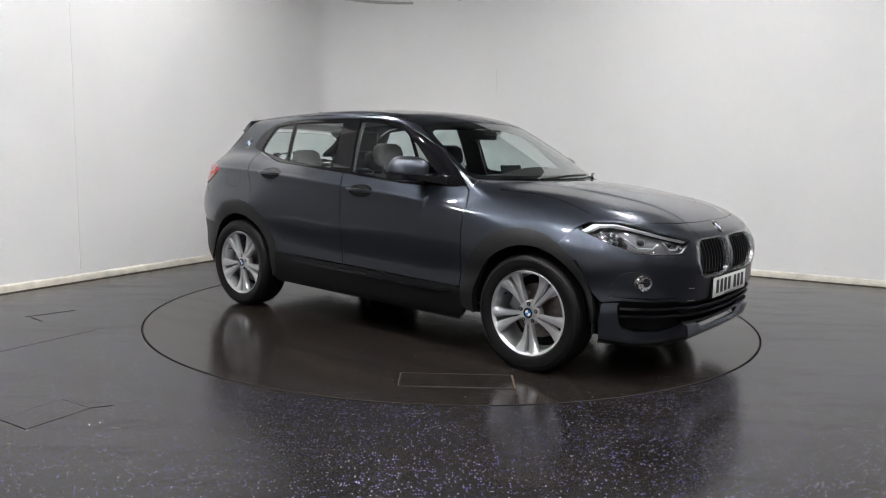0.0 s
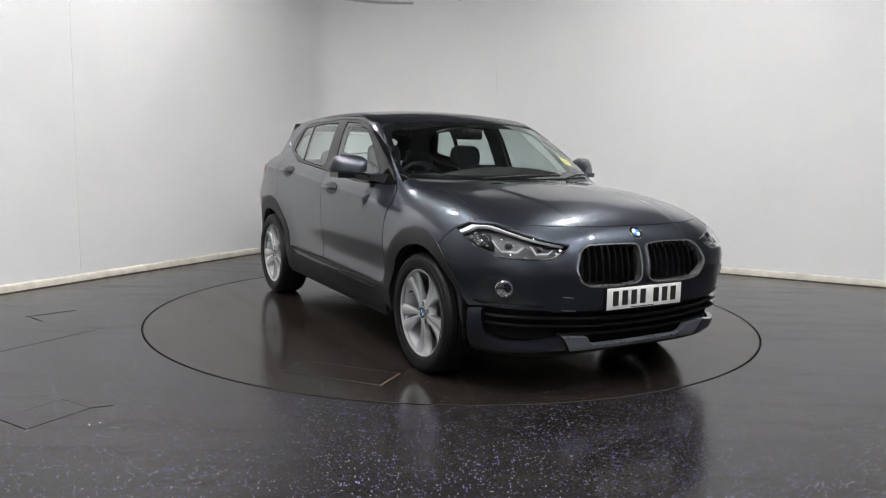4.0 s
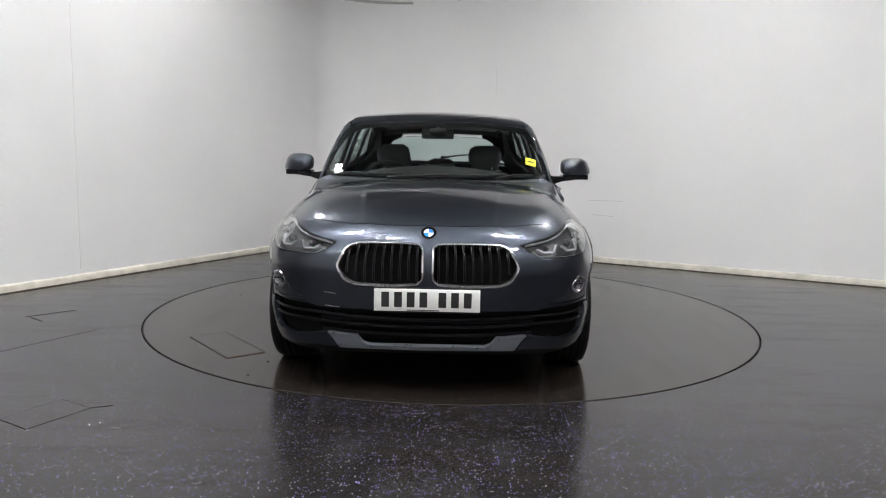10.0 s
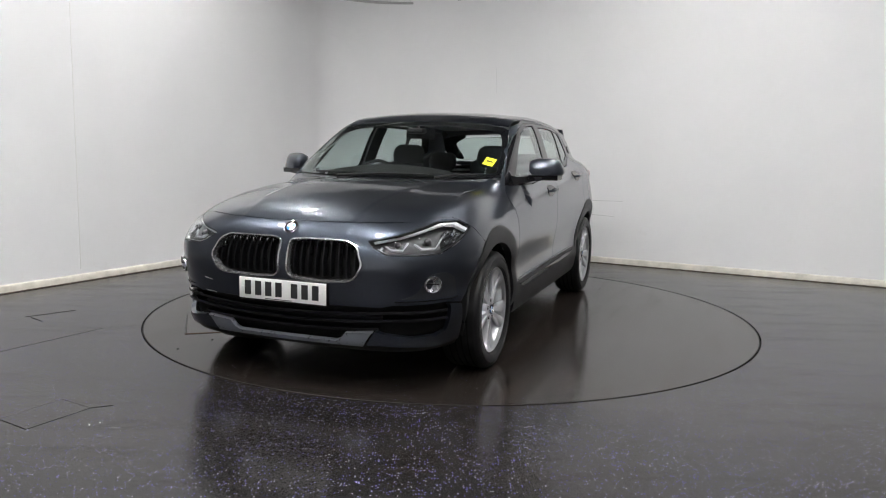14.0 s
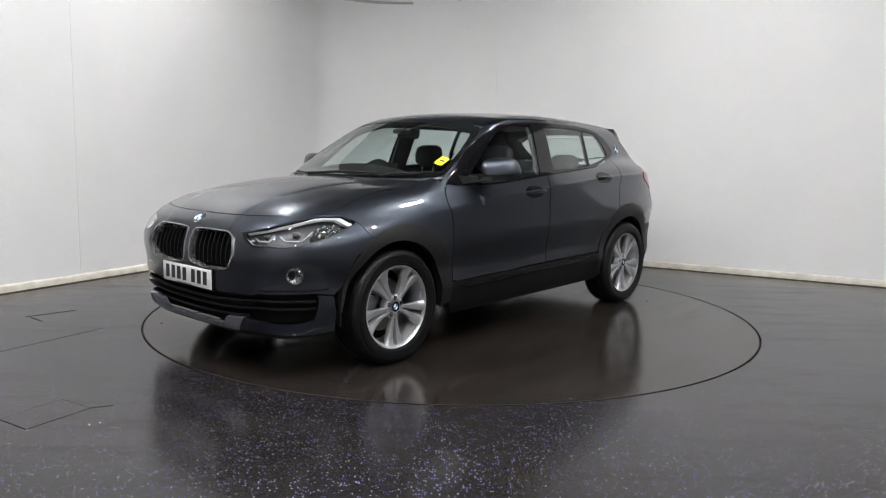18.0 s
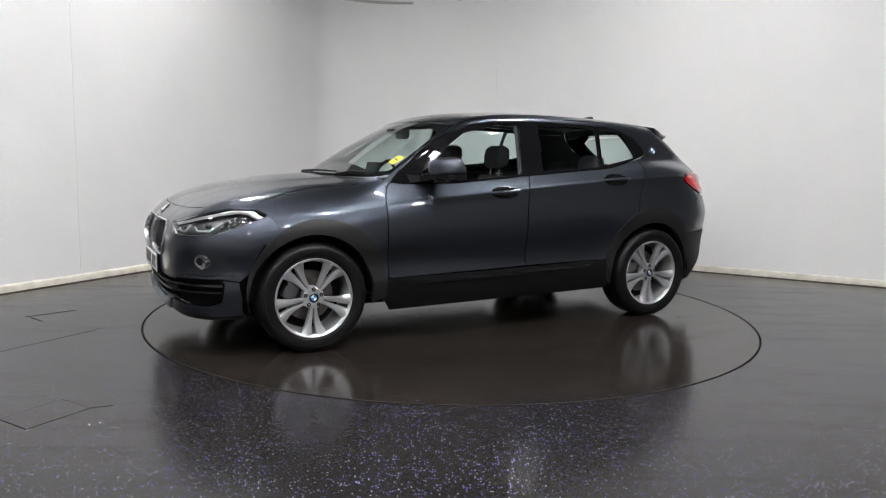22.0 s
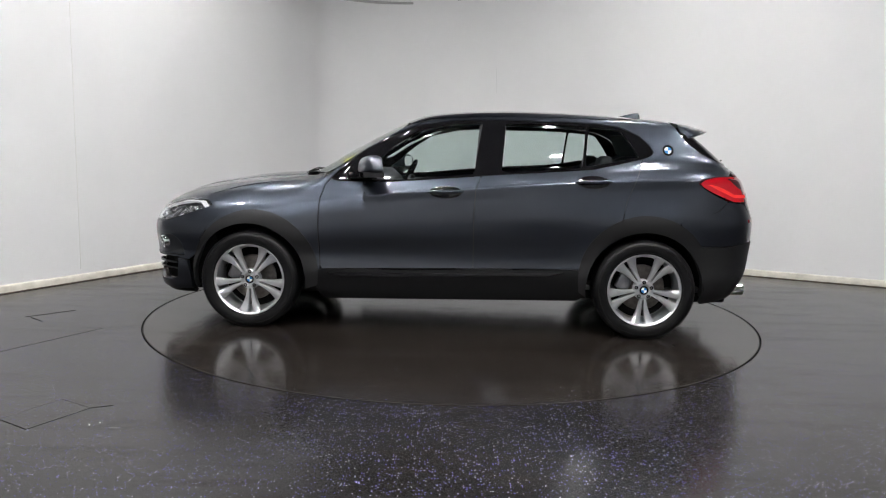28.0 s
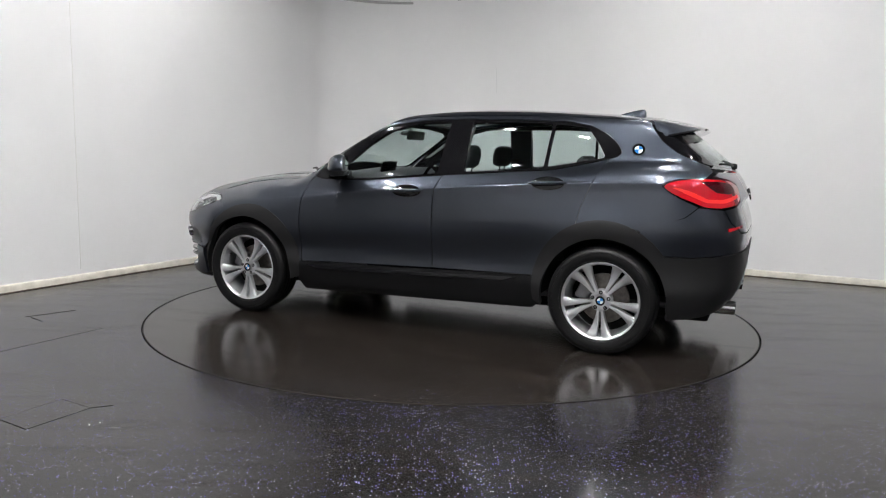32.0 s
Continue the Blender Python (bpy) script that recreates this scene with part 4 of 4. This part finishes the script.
        panel("grille_bar", st, "front", BLACK, bk, rnd=.0, off=-.018, thick=.025, step=.04, gap=0)
    lip_ = [(.369, .247), (.388, .29), (.411, .330), (.289, .317), (.268, .282), (.245, .2695), (0, .267)]
    ring = [(0, .241)] + lip_ + [(-a, z) for a, z in lip_[-2::-1]]
    panel("front_lip", ring, "front", LIP, car, rnd=.004, off=.014, thick=.03, step=.045, label="satin silver-grey lower lip")
    under = [(0, .205), (.6, .205), (.80, .215), (.80, .246), (.66, .232), (.46, .245), (.37, .243), (0, .238)]
    panel("front_apron", under + [(-a, z) for a, z in under[:0:-1] if a > 0], "front", BLACK, car, rnd=.006, off=-.004, thick=.03, step=.03)
    for a0, a1, z0, z1 in ((-.415, -.37, .530, .523), (-.415, -.355, .462, .455), (-.40, -.385, .4585, .457)):
        panel("bumper_scratch", [(a0, z0), (a1, z1), (a1, z1 + .0022), (a0, z0 + .0022)], "front", SATIN, car, rnd=0, off=.001, thick=.002, step=.02, gap=0, drop=0)
    badge("hood_badge", lift(np.array([[0.0, .826]]), "front")[0], None, .041, car)
    plate = part("number_plate", moved(box(-.26, .26, -.0555, .0555, -.003, .003, .0025), Matrix.Translation((2.152, 0, .505)) @ pose(0, 0, 0, 90, 0, 90)), WHITE, car, "white number plate with dark characters")
    part("plate_holder", box(2.118, 2.148, -.262, .262, .440, .565, .004), BLACK, plate)
    xs = [-.205, -.142, -.080, -.018, .075, .137, .199]
    for y in xs:
        part("character_bar", box(2.1545, 2.1565, y - .019, y + .019, .470, .545), INK, plate)
    for y in (-.236, .236):
        part("plate_screw", moved(lathe([(.007, -.001), (.006, .002), (.001, .0025)], 12, "x"), Matrix.Translation((2.1555, y, .507))), WHITE, plate)
    part("plate_footer_bar", box(2.1545, 2.1565, -.10, .06, .4535, .4575), INK, plate)


def badge(name, p, n, r, parent, wheel=False):
    """A round enamel badge: chrome rim, dark ring, four fields."""
    p = Vector(p)
    n = Vector(slope(np.array([p]))[0]) if n is None else Vector(n)
    m = Matrix.Translation(p - n * .001) @ n.to_track_quat("Z", "Y").to_matrix().to_4x4()
    b = part(name, moved(lathe([(r, -.004), (r, .003), (r * .95, .006), (r * .90, .006), (r * .88, .004)], 40, "z"), m), CHROME, parent, "round blue and white badge")
    part("badge_ring", moved(lathe([(r * .89, .004), (r * .62, .0048)], 40, "z"), m), GLOSS, b)
    part("badge_rim", moved(lathe([(r * .63, .0045), (r * .61, .006), (r * .58, .0045)], 32, "z"), m), CHROME, b)
    for q in range(4):
        bm = bmesh.new()
        c = bm.verts.new((0, 0, .005))
        arcs = [bm.verts.new((r * .59 * math.cos(radians(90 * q + 15 * i)), r * .59 * math.sin(radians(90 * q + 15 * i)), .005)) for i in range(7)]
        for i in range(6):
            bm.faces.new((c, arcs[i], arcs[i + 1]))
        part("badge_field", moved(bm, m), WHITE if q % 2 else BLUE, b)
    return b


def side_details():
    for s in (1, -1):
        for x, z, tilt in ((.0, .962, 2.2), (-.972, 1.045, 2.2)):
            base = lift(np.array([[x, z]]), "side", s)[0]
            host = base[1]
            # black ellipse laid on the door, painting the shade of the handle recess
            cup_shade = [(x + .110 * math.cos(a), z - .003 + .044 * math.sin(a)) for a in np.linspace(0, 2 * math.pi, 24)[:-1]]
            h = panel("door_handle", cup_shade, "side", GLOSS, car, sign=s, rnd=0, off=.0075, thick=.02, step=.02, drop=.004, label="body coloured door handle over black patch put as recess shade")
            path = []
            rad = []
            for i in range(13):
                u = i / 12 * 2 - 1
                path.append((x + .118 * u, host + s * (.010 + .026 * (1 - abs(u) ** 4)), z + .002 - .004 * u))
                rad.append(.0125 * (1 - .5 * abs(u) ** 3))
            part("grip", tube(path, rad, 12, 1.0), PAINT, h)
        p = lift(np.array([[-1.487, 1.261]]), "side", s)[0]
        badge("pillar_badge", p, None, .041, car)
        # door mirror
        mir = []
        for u, y0, y1, h0, h1 in ((-.105, .874, 1.030, 1.086, 1.170), (-.09, .858, 1.068, 1.078, 1.188), (-.04, .852, 1.084, 1.076, 1.197), (.02, .856, 1.080, 1.076, 1.190), (.07, .870, 1.052, 1.078, 1.170), (.10, .905, 1.008, 1.084, 1.136)):
            ring = []
            for i in range(24):
                a = 2 * math.pi * i / 24
                cy = math.copysign(abs(math.cos(a)) ** .6, math.cos(a))
                cs = math.copysign(abs(math.sin(a)) ** .6, math.sin(a))
                yy = (y0 + y1) / 2 + (y1 - y0) / 2 * cy - (.022 * (cs + 1) if cy > 0 else 0) * cy
                ring.append((.505 + u * .66 - .42 * (yy - .94), s * yy, (h0 + h1) / 2 + (h1 - h0) / 2 * cs))
            mir.append(ring)
        cap = part("door_mirror", loft(mir), PAINT, car, "dark grey door mirror on black foot")
        under_ = [[(.505 + dx - .42 * (yy - .94), s * yy, zz) for dx, zz in ((-.068, 1.052), (.062, 1.052), (.066, 1.085), (-.072, 1.085))] for yy in (.862, .92, .99, 1.045)]
        part("mirror_underside", loft(under_), GLOSS, cap)
        bm = bmesh.new()
        bm.faces.new([bm.verts.new((.432 - .42 * (.932 + v - .94) + .001, s * (.932 + v), 1.135 + w)) for v, w in rounded(.125, .085, .02)])
        part("mirror_glass", bm, MIRROR, cap)
        foot = []
        for y, x0, x1, z0, z1 in ((.75, .50, .70, 1.02, 1.085), (.80, .48, .66, 1.025, 1.075), (.86, .46, .60, 1.040, 1.075), (.95, .45, .57, 1.05, 1.075)):
            foot.append([(x0, s * y, z0), (x1, s * y, z0), (x1, s * y, z1), (x0, s * y, z1)])
        part("mirror_foot", loft(foot), GLOSS, cap)
    fin = []
    for x, w, h in ((-1.24, .006, .004), (-1.28, .022, .018), (-1.33, .030, .034), (-1.38, .034, .048), (-1.405, .030, .050), (-1.415, .018, .03)):
        z = float(ROOF(x))
        fin.append([(x, w, z - .004), (x, w * .75, z + h * .6), (x, w * .25, z + h), (x, -w * .25, z + h), (x, -w * .75, z + h * .6), (x, -w, z - .004)])
    part("shark_fin_aerial", loft(fin), PAINT, car)


def rear_details():
    half = [(0, 1.128), (.35, 1.133), (.50, 1.138), (.60, 1.110), (.46, 1.090), (.352, 1.060), (.357, .99), (.392, .952), (.464, .930), (.583, .915), (.55, .836), (.464, .774), (.30, .765), (0, .765)]
    ring = half + [(-a, z) for a, z in half[::-1] if a > 0]
    tg = panel("tailgate", ring, "rear", PAINT, car, rnd=.01, step=.035)
    badge("tailgate_badge", lift(np.array([[0.0, .985]]), "rear")[0], None, .041, tg)
    half = [(0, .763), (.30, .763), (.466, .772), (.553, .834), (.587, .915), *bearings(SEAM_REAR)[::-1], (.955, .72), (.87, .635), (.738, .630), (.534, .651), (.348, .666), (0, .668)]
    ring = half + [(-a, z) for a, z in half[::-1] if a > 0]
    panel("rear_bumper", ring, "rear", PAINT, car, rnd=.01, step=.035)
    half = [(0, .668), (.348, .666), (.534, .651), (.738, .630), (.87, .635), (.845, .50), (.825, .36), (.81, .235), (.60, .262), (.45, .30), (0, .30)]
    ring = half + [(-a, z) for a, z in half[::-1] if a > 0]
    panel("rear_valance", ring, "rear", GRAIN, car, rnd=.012, step=.035, off=.006, thick=.03, label="dark grey plastic lower rear bumper")
    diff = [(0, .50), (.28, .50), (.36, .42), (.34, .33), (0, .33)]
    panel("diffuser_insert", diff[:1] + diff[1:] + [(-a, z) for a, z in diff[::-1] if a > 0], "rear", LIP, car, rnd=.02, off=.012, thick=.02, step=.04)
    wp = part("rear_wiper", tube([(-1.965, 0, 1.155), (-1.998, 0, 1.163), (-1.985, .14, 1.185), (-1.955, .30, 1.20)], [.012, .012, .008, .005], 8), BLACK, car)
    part("wiper_pivot", moved(lathe([(.001, -2.03), (.016, -2.027), (.021, -2.01), (.021, -1.95)], 20, "x"), Matrix.Translation((0, 0, 1.163))), BLACK, wp)
    for s in (1, -1):
        ex = lathe([(.036, -2.095), (.042, -2.098), (.043, -2.08), (.043, -1.92), (.036, -1.92), (.036, -2.09)], 32, "x")
        part("exhaust_tip", moved(ex, Matrix.Translation((0, .50 * s, .298))), CHROME, car)
    part("silencer", box(-2.05, -1.75, -.42, .42, .24, .36, .05), STEEL, car)


def underside():
    part("underbody", box(-1.95, 1.95, -.62, .62, .215, .30, .02), DARK, car)
    for s in (1, -1):
        for cx in (WB, -WB):
            prof = [(ARCH_IN + .012, s * .86), (ARCH_IN + .018, s * .60), (ARCH_IN, s * .52), (.05, s * .50)]
            bm = bmesh.new()
            rows = []
            for r, y in prof:
                rows.append([bm.verts.new((cx + r * math.cos(radians(a)), y, HUB + r * math.sin(radians(a)))) for a in range(0, 181, 10)])
            for a, b in zip(rows, rows[1:]):
                for i in range(len(a) - 1):
                    bm.faces.new((a[i], a[i + 1], b[i + 1], b[i]))
            part("wheel_well", shade(bm), DARK, car)
        # inner closing sheets behind the seams
        up = edge(HOOD_SIDE[::-1], "top")
        part("strut", tube([(WB - .1, s * .62, .33), (WB - .1, s * .55, .70)], .04, 10), DARK, car)
        skin = [(.80, .43), (.83, .95)] + [(x, z - .05) for x, z in up[::-1]] + [(1.62, .78)] + arc(ARCH_F[0], ARCH_F[1], .42, 60, 170)
        panel("inner_fender", skin, "side", DARK, car, sign=s, rnd=.01, off=-.03, thick=.01, step=.06)
        card = [(.84, .44), (.85, .95), (.70, 1.0), (-.9, 1.09), (-.9, .47)]
        panel("door_card", card, "side", DASH, car, sign=s, rnd=.03, off=-.045, thick=.02, step=.06)
        card = [(-.9, 1.10), (-1.25, 1.165), (-1.42, 1.235), (-1.70, 1.225), (-1.90, 1.15), (-1.92, 1.0), (-1.85, .92), (-1.5, .88), (-1.2, .86), (-.95, .75)]
        panel("boot_trim", card, "side", DASH, car, sign=s, rnd=.03, off=-.045, thick=.02, step=.06)
    ring = [(.845, .66), (1.6, .68), (1.85, .5), (1.93, 0), (1.85, -.5), (1.6, -.68), (.845, -.66)]
    panel("inner_hood", ring, "top", DARK, car, rnd=.03, off=-.04, thick=.01, step=.07)
    ring = [(-.9, .30), (.9, .30), (.98, .76), (.6, .80), (.3, .82), (-.3, .82), (-.6, .80), (-.98, .76)]
    panel("crash_beam", ring, "front", DARK, car, rnd=.03, off=-.075, thick=.01, step=.06)
    ring = [(-.80, .30), (.80, .30), (.84, .78), (.90, 1.02), (.88, 1.10), (.55, 1.13), (-.55, 1.13), (-.88, 1.10), (-.90, 1.02), (-.84, .78)]
    panel("rear_crash_beam", ring, "rear", DARK, car, rnd=.03, off=-.05, thick=.01, step=.06)


def roundbox(x0, x1, y0, y1, z0, z1, r=.04):
    return box(x0, x1, y0, y1, z0, z1, r, 3)


def seat_at(x, y, wide, parent, name, rest=True):
    seat = part(name, moved(roundbox(x - .05, x + .50, y - wide / 2, y + wide / 2, .36, .52, .05), Matrix.Identity(4)), CLOTH, parent)
    rings = []
    for k, (dx, dz, w, d) in enumerate(((.0, .50, .92, .16), (-.06, .66, 1.0, .17), (-.13, .84, 1.0, .15), (-.18, .97, .86, .12), (-.205, 1.055, .60, .09))):
        rings.append([(x + dx + v, y + u, dz) for u, v in rounded(wide * w, d, d * .45, 4)])
    part("backrest", loft(rings), CLOTH, seat)
    if rest:
        headrest(x - .225, y, seat)
    return seat


def headrest(x, y, parent, z=1.195):
    rings = []
    for dz, w, d in ((-.085, .17, .05), (-.06, .245, .09), (0, .265, .105), (.055, .235, .095), (.08, .15, .05)):
        rings.append([(x + v - .12 * dz, y + u, z + dz) for u, v in rounded(w, d, d * .45, 4)])
    h = part("headrest", loft(rings), CLOTH, parent)
    for e in (-.06, .06):
        part("headrest_post", tube([(x + .02, y + e, z - .16), (x, y + e, z - .07)], .007, 8), CHROME, h)


def cabin():
    part("cabin_floor", box(-1.9, .95, -.72, .72, .30, .335, .01), DASH, car)
    part("front_bulkhead", box(.93, .98, -.70, .70, .30, .98, .01), DASH, car)
    rings = []
    for y in (-.70, -.5, -.2, .2, .5, .70):
        k = 1 - .12 * (y / .7) ** 2
        h = .02 if y < -.1 else 0
        rings.append([(1.0 * k, y, 1.045), (.80 * k, y, 1.062 + h), (.62 * k, y, 1.055 + h), (.53 * k, y, 1.0), (.50 * k, y, .90), (.60 * k, y, .70), (.95, y, .70)])
    dash = part("dashboard", loft(rings), DASH, car)
    part("centre_screen", moved(roundbox(-.008, .008, -.12, .12, -.05, .05, .006), Matrix.Translation((.60, 0, 1.09)) @ pose(0, 0, 0, 0, -15, 0)), GLOSS, dash)
    wheel_ = Matrix.Translation((.39, -.36, .985)) @ pose(0, 0, 0, 0, 64, 0)
    bm = bmesh.new()
    rings = []
    for i in range(37):
        a = 2 * math.pi * i / 36
        rings.append([(math.cos(a) * (.178 + .014 * math.cos(b)), math.sin(a) * (.178 + .014 * math.cos(b)), .014 * math.sin(b)) for b in np.linspace(0, 2 * math.pi, 11)[:-1]])
    bm.free()
    st = part("steering_wheel", moved(loft(rings, True, False), wheel_), GLOSS, car, "black steering wheel on the driver's side")
    part("steering_boss", moved(roundbox(-.06, .05, -.09, .09, -.05, .0, .025), wheel_), DASH, st)
    for a in (0, 180, 270):
        part("spoke", moved(box(.05, .175, -.022, .022, -.02, -.005, .006), wheel_ @ pose(0, 0, 0, 0, 0, a + 90)), DASH, st)
    for y in (-.36, .36):
        seat_at(-.02, y, .52, car, "front_seat")
    bench = part("rear_seat", roundbox(-.95, -.45, -.64, .64, .38, .55, .06), CLOTH, car)
    rings = []
    for dx, dz, w, d in ((-.92, .52, 1.26, .16), (-.99, .72, 1.28, .16), (-1.06, .92, 1.26, .13), (-1.09, 1.02, 1.20, .08)):
        rings.append([(dx + v, u, dz) for u, v in rounded(w, d, d * .45, 4)])
    part("rear_backrest", loft(rings), CLOTH, bench)
    for y in (-.40, 0, .40):
        headrest(-1.10, y, bench, 1.135 if y else 1.08)
    part("parcel_shelf", box(-1.92, -1.16, -.56, .56, 1.035, 1.055, .008), DASH, car)
    mirror = part("interior_mirror", moved(roundbox(-.018, .018, -.115, .115, -.035, .035, .016), Matrix.Translation((.36, 0, 1.345)) @ pose(0, 0, 0, 0, -8, -6)), GLOSS, car)
    part("mirror_stalk", tube([(.37, 0, 1.36), (.415, 0, 1.395)], .012, 8), BLACK, mirror)
    part("sensor_housing", roundbox(.385, .47, -.06, .06, 1.345, 1.385, .015), BLACK, mirror)
    half = [(.28, 0), (.22, .45), (.1, .555), (-.5, .56), (-1.2, .545), (-1.5, .5), (-1.55, 0)]
    panel("headlining", half + [(x, -y) for x, y in half[-2:0:-1]], "top", GREYTRIM, car, rnd=.03, off=-.03, thick=.01, step=.08)
    for s in (1, -1):
        pil = [(.62, 1.20), (.42, 1.33), (.20, 1.425), (.12, 1.425), (.36, 1.31), (.56, 1.18)]
        panel("pillar_trim", pil, "side", GREYTRIM, car, sign=s, rnd=.01, off=-.04, thick=.01, step=.04)
        bp = [(-.21, 1.43), (-.18, 1.05), (-.36, 1.05), (-.40, 1.43)]
        panel("centre_pillar_trim", bp, "side", DASH, car, sign=s, rnd=.01, off=-.035, thick=.015, step=.04)
        cp = [(-1.29, 1.40), (-1.36, 1.24), (-1.80, 1.14), (-1.62, 1.33), (-1.50, 1.42)]
        panel("rear_pillar_trim", cp, "side", DASH, car, sign=s, rnd=.01, off=-.03, thick=.015, step=.04)
    st = panel("windscreen_sticker", [(.670, 1.190), (.602, 1.207), (.594, 1.163), (.662, 1.146)], "ahead", YELLOW, car, rnd=.004, off=-.014, thick=.001, step=.03, drop=0, gap=0, label="yellow paper sticker inside the windscreen")
    panel("sticker_bar", [(.655, 1.176), (.612, 1.186), (.610, 1.179), (.653, 1.169)], "ahead", INK, st, rnd=0, off=-.0125, thick=.001, step=.03, drop=0, gap=0)


def wipers():
    for y0, y1, x0, z in ((-.30, .33, 1.035, 1.082), (.38, .62, .93, 1.085)):
        pts = [(1.07 - .40 * y0 * y0 * .8, y0, 1.062), (1.045 - .34 * ((y0 + y1) / 2) ** 2, (y0 + y1) / 2, z), (1.04 - .34 * y1 * y1, y1, z)]
        w = part("windscreen_wiper", tube(pts, [.011, .008, .005], 8), BLACK, car)
        del w


def wheel(side):
    """One wheel at the origin, its outer face towards +y."""
    w = new("wheel")
    R = .3345
    ty = lathe([(.236, -.098), (.262, -.112), (.30, -.113), (.322, -.104), (.3315, -.088), (R, -.05), (R, .05), (.3315, .088), (.322, .104), (.30, .113), (.266, .112), (.247, .101), (.238, .094)], 96)
    t = part("tyre", ty, RUBBER, w)
    # dark rings on the tread paint the shade of its grooves
    for yy in (-.055, -.018, .018, .055):
        part("groove_shade", lathe([(R + .0006, yy - .004), (R + .0012, yy), (R + .0006, yy + .004)], 72), DARK, t)
    for rr, yy in ((.255, .1125), (.298, .1145), (.303, .1143)):
        part("sidewall_rib", lathe([(rr - .002, yy - .003), (rr - .001, yy), (rr + .001, yy), (rr + .002, yy - .003)], 72), RUBBER, t)
    for side_ in (-1, 1):
        verts, faces = [], []
        for k in range(76):
            a = 2 * math.pi * k / 76
            for rr, yy, da in ((.3235, .1040, -.026), (.3235, .1040, .026), (.3335, .0870, .026), (.3335, .0870, -.026), (.3365, .060, -.022), (.3365, .060, .022)):
                verts.append(((rr + .0012) * math.cos(a + da), side_ * (yy + .001), (rr + .0012) * math.sin(a + da)))
            n = len(verts) - 6
            faces += [(n, n + 1, n + 2, n + 3), (n + 3, n + 2, n + 5, n + 4)]
        tread = bpy.data.meshes.new("tread_shoulder")
        tread.from_pydata(verts, [], faces)
        tread.materials.append(RUBBER)
        hang(new("tread_shoulder", tread), t)
    rim = part("rim", lathe([(.228, .092), (.240, .101), (.2465, .098), (.243, .086), (.230, .080), (.218, .04), (.212, -.06), (.232, -.098)], 96), ALLOY, w)
    part("brake_disc", lathe([(.02, -.02), (.155, -.02), (.158, -.03), (.155, -.04), (.02, -.04)], 64), DISC, w)
    part("caliper", moved(box(.08, .17, -.05, .02, -.07, .07, .015), pose(0, 0, 0, 0, -25, 0)), ALLOY_IN, w)
    part("barrel_back", lathe([(.21, -.07), (.05, -.075)], 48), DARK, w)
    for k in range(5):
        mid = -90 + 72 * k
        for e in (-1, 1):
            rings = []
            for r, da, half_w, y0, y1 in ((.040, 0, .012, .058, .080), (.075, 10.0, .0105, .050, .083), (.12, 8.9, .0155, .046, .080), (.160, 9.6, .0205, .048, .081), (.195, 10.7, .0280, .055, .085), (.224, 11.6, .0340, .066, .094), (.236, 11.9, .0365, .074, .098)):
                a = radians(mid + e * da)
                c, s = math.cos(a), math.sin(a)
                ring = []
                for u, y in ((-half_w * .92, y0), (-half_w, (y0 + y1) / 2), (-half_w * .75, y1 - .002), (0, y1), (half_w * .75, y1 - .002), (half_w, (y0 + y1) / 2), (half_w * .92, y0)):
                    ring.append((c * r - s * u, y, s * r + c * u))
                rings.append(ring)
            part("spoke", loft(rings), ALLOY, rim)
    hubp = part("hub", lathe([(.0, .070), (.034, .072), (.036, .078), (.048, .083), (.062, .080), (.070, .070), (.070, .03), (.04, .0)], 48), ALLOY, rim)
    for k in range(5):
        a = radians(90 + 72 * k)
        m = Matrix.Translation((.052 * math.cos(a), .079, .052 * math.sin(a)))
        # flat dark disc gives the bolt hole's shade by colour
        part("bolt_shade", moved(lathe([(.0125, .0035), (.011, .0042), (.0, .0042)], 16), m), DARK, hubp)
        part("wheel_bolt", moved(lathe([(.0075, .004), (.0065, .0065), (.0, .0065)], 6), m), STEEL, hubp)
    part("valve", tube([(.19 * math.cos(.5), .06, .19 * math.sin(.5)), (.185 * math.cos(.5), .085, .185 * math.sin(.5))], .004, 8), BLACK, rim)
    badge("wheel_badge", (0, .083, 0), (0, 1, 0), .031, w)
    return w


def wheels():
    first_ = wheel(1)
    first_["label"] = "silver five double-spoke alloy wheel with black tyre"
    first_.parent = car
    spots_ = [(WB, 1), (-WB, 1), (WB, -1), (-WB, -1)]
    for i, (x, s) in enumerate(spots_):
        m = pose(x, s * .785, HUB, 0, 0, 0 if s > 0 else 180)
        if i == 0:
            first_.matrix_basis = m
        else:
            copy_thing(first_, m)


body_shell()
screens()
spoiler()
lamps()
front_details()
side_details()
rear_details()
underside()
cabin()
wipers()
wheels()
# the car stands off the turntable's axis by a hand's width
for ob in car.children:
    ob.matrix_parent_inverse = Matrix.Translation((OX, OY, .0005))


def motions():
    for thing in (table, car):
        walk(thing, [(t, pose(0, 0, 0, 0, 0, heading(t))) for t in range(0, 33)])


motions()
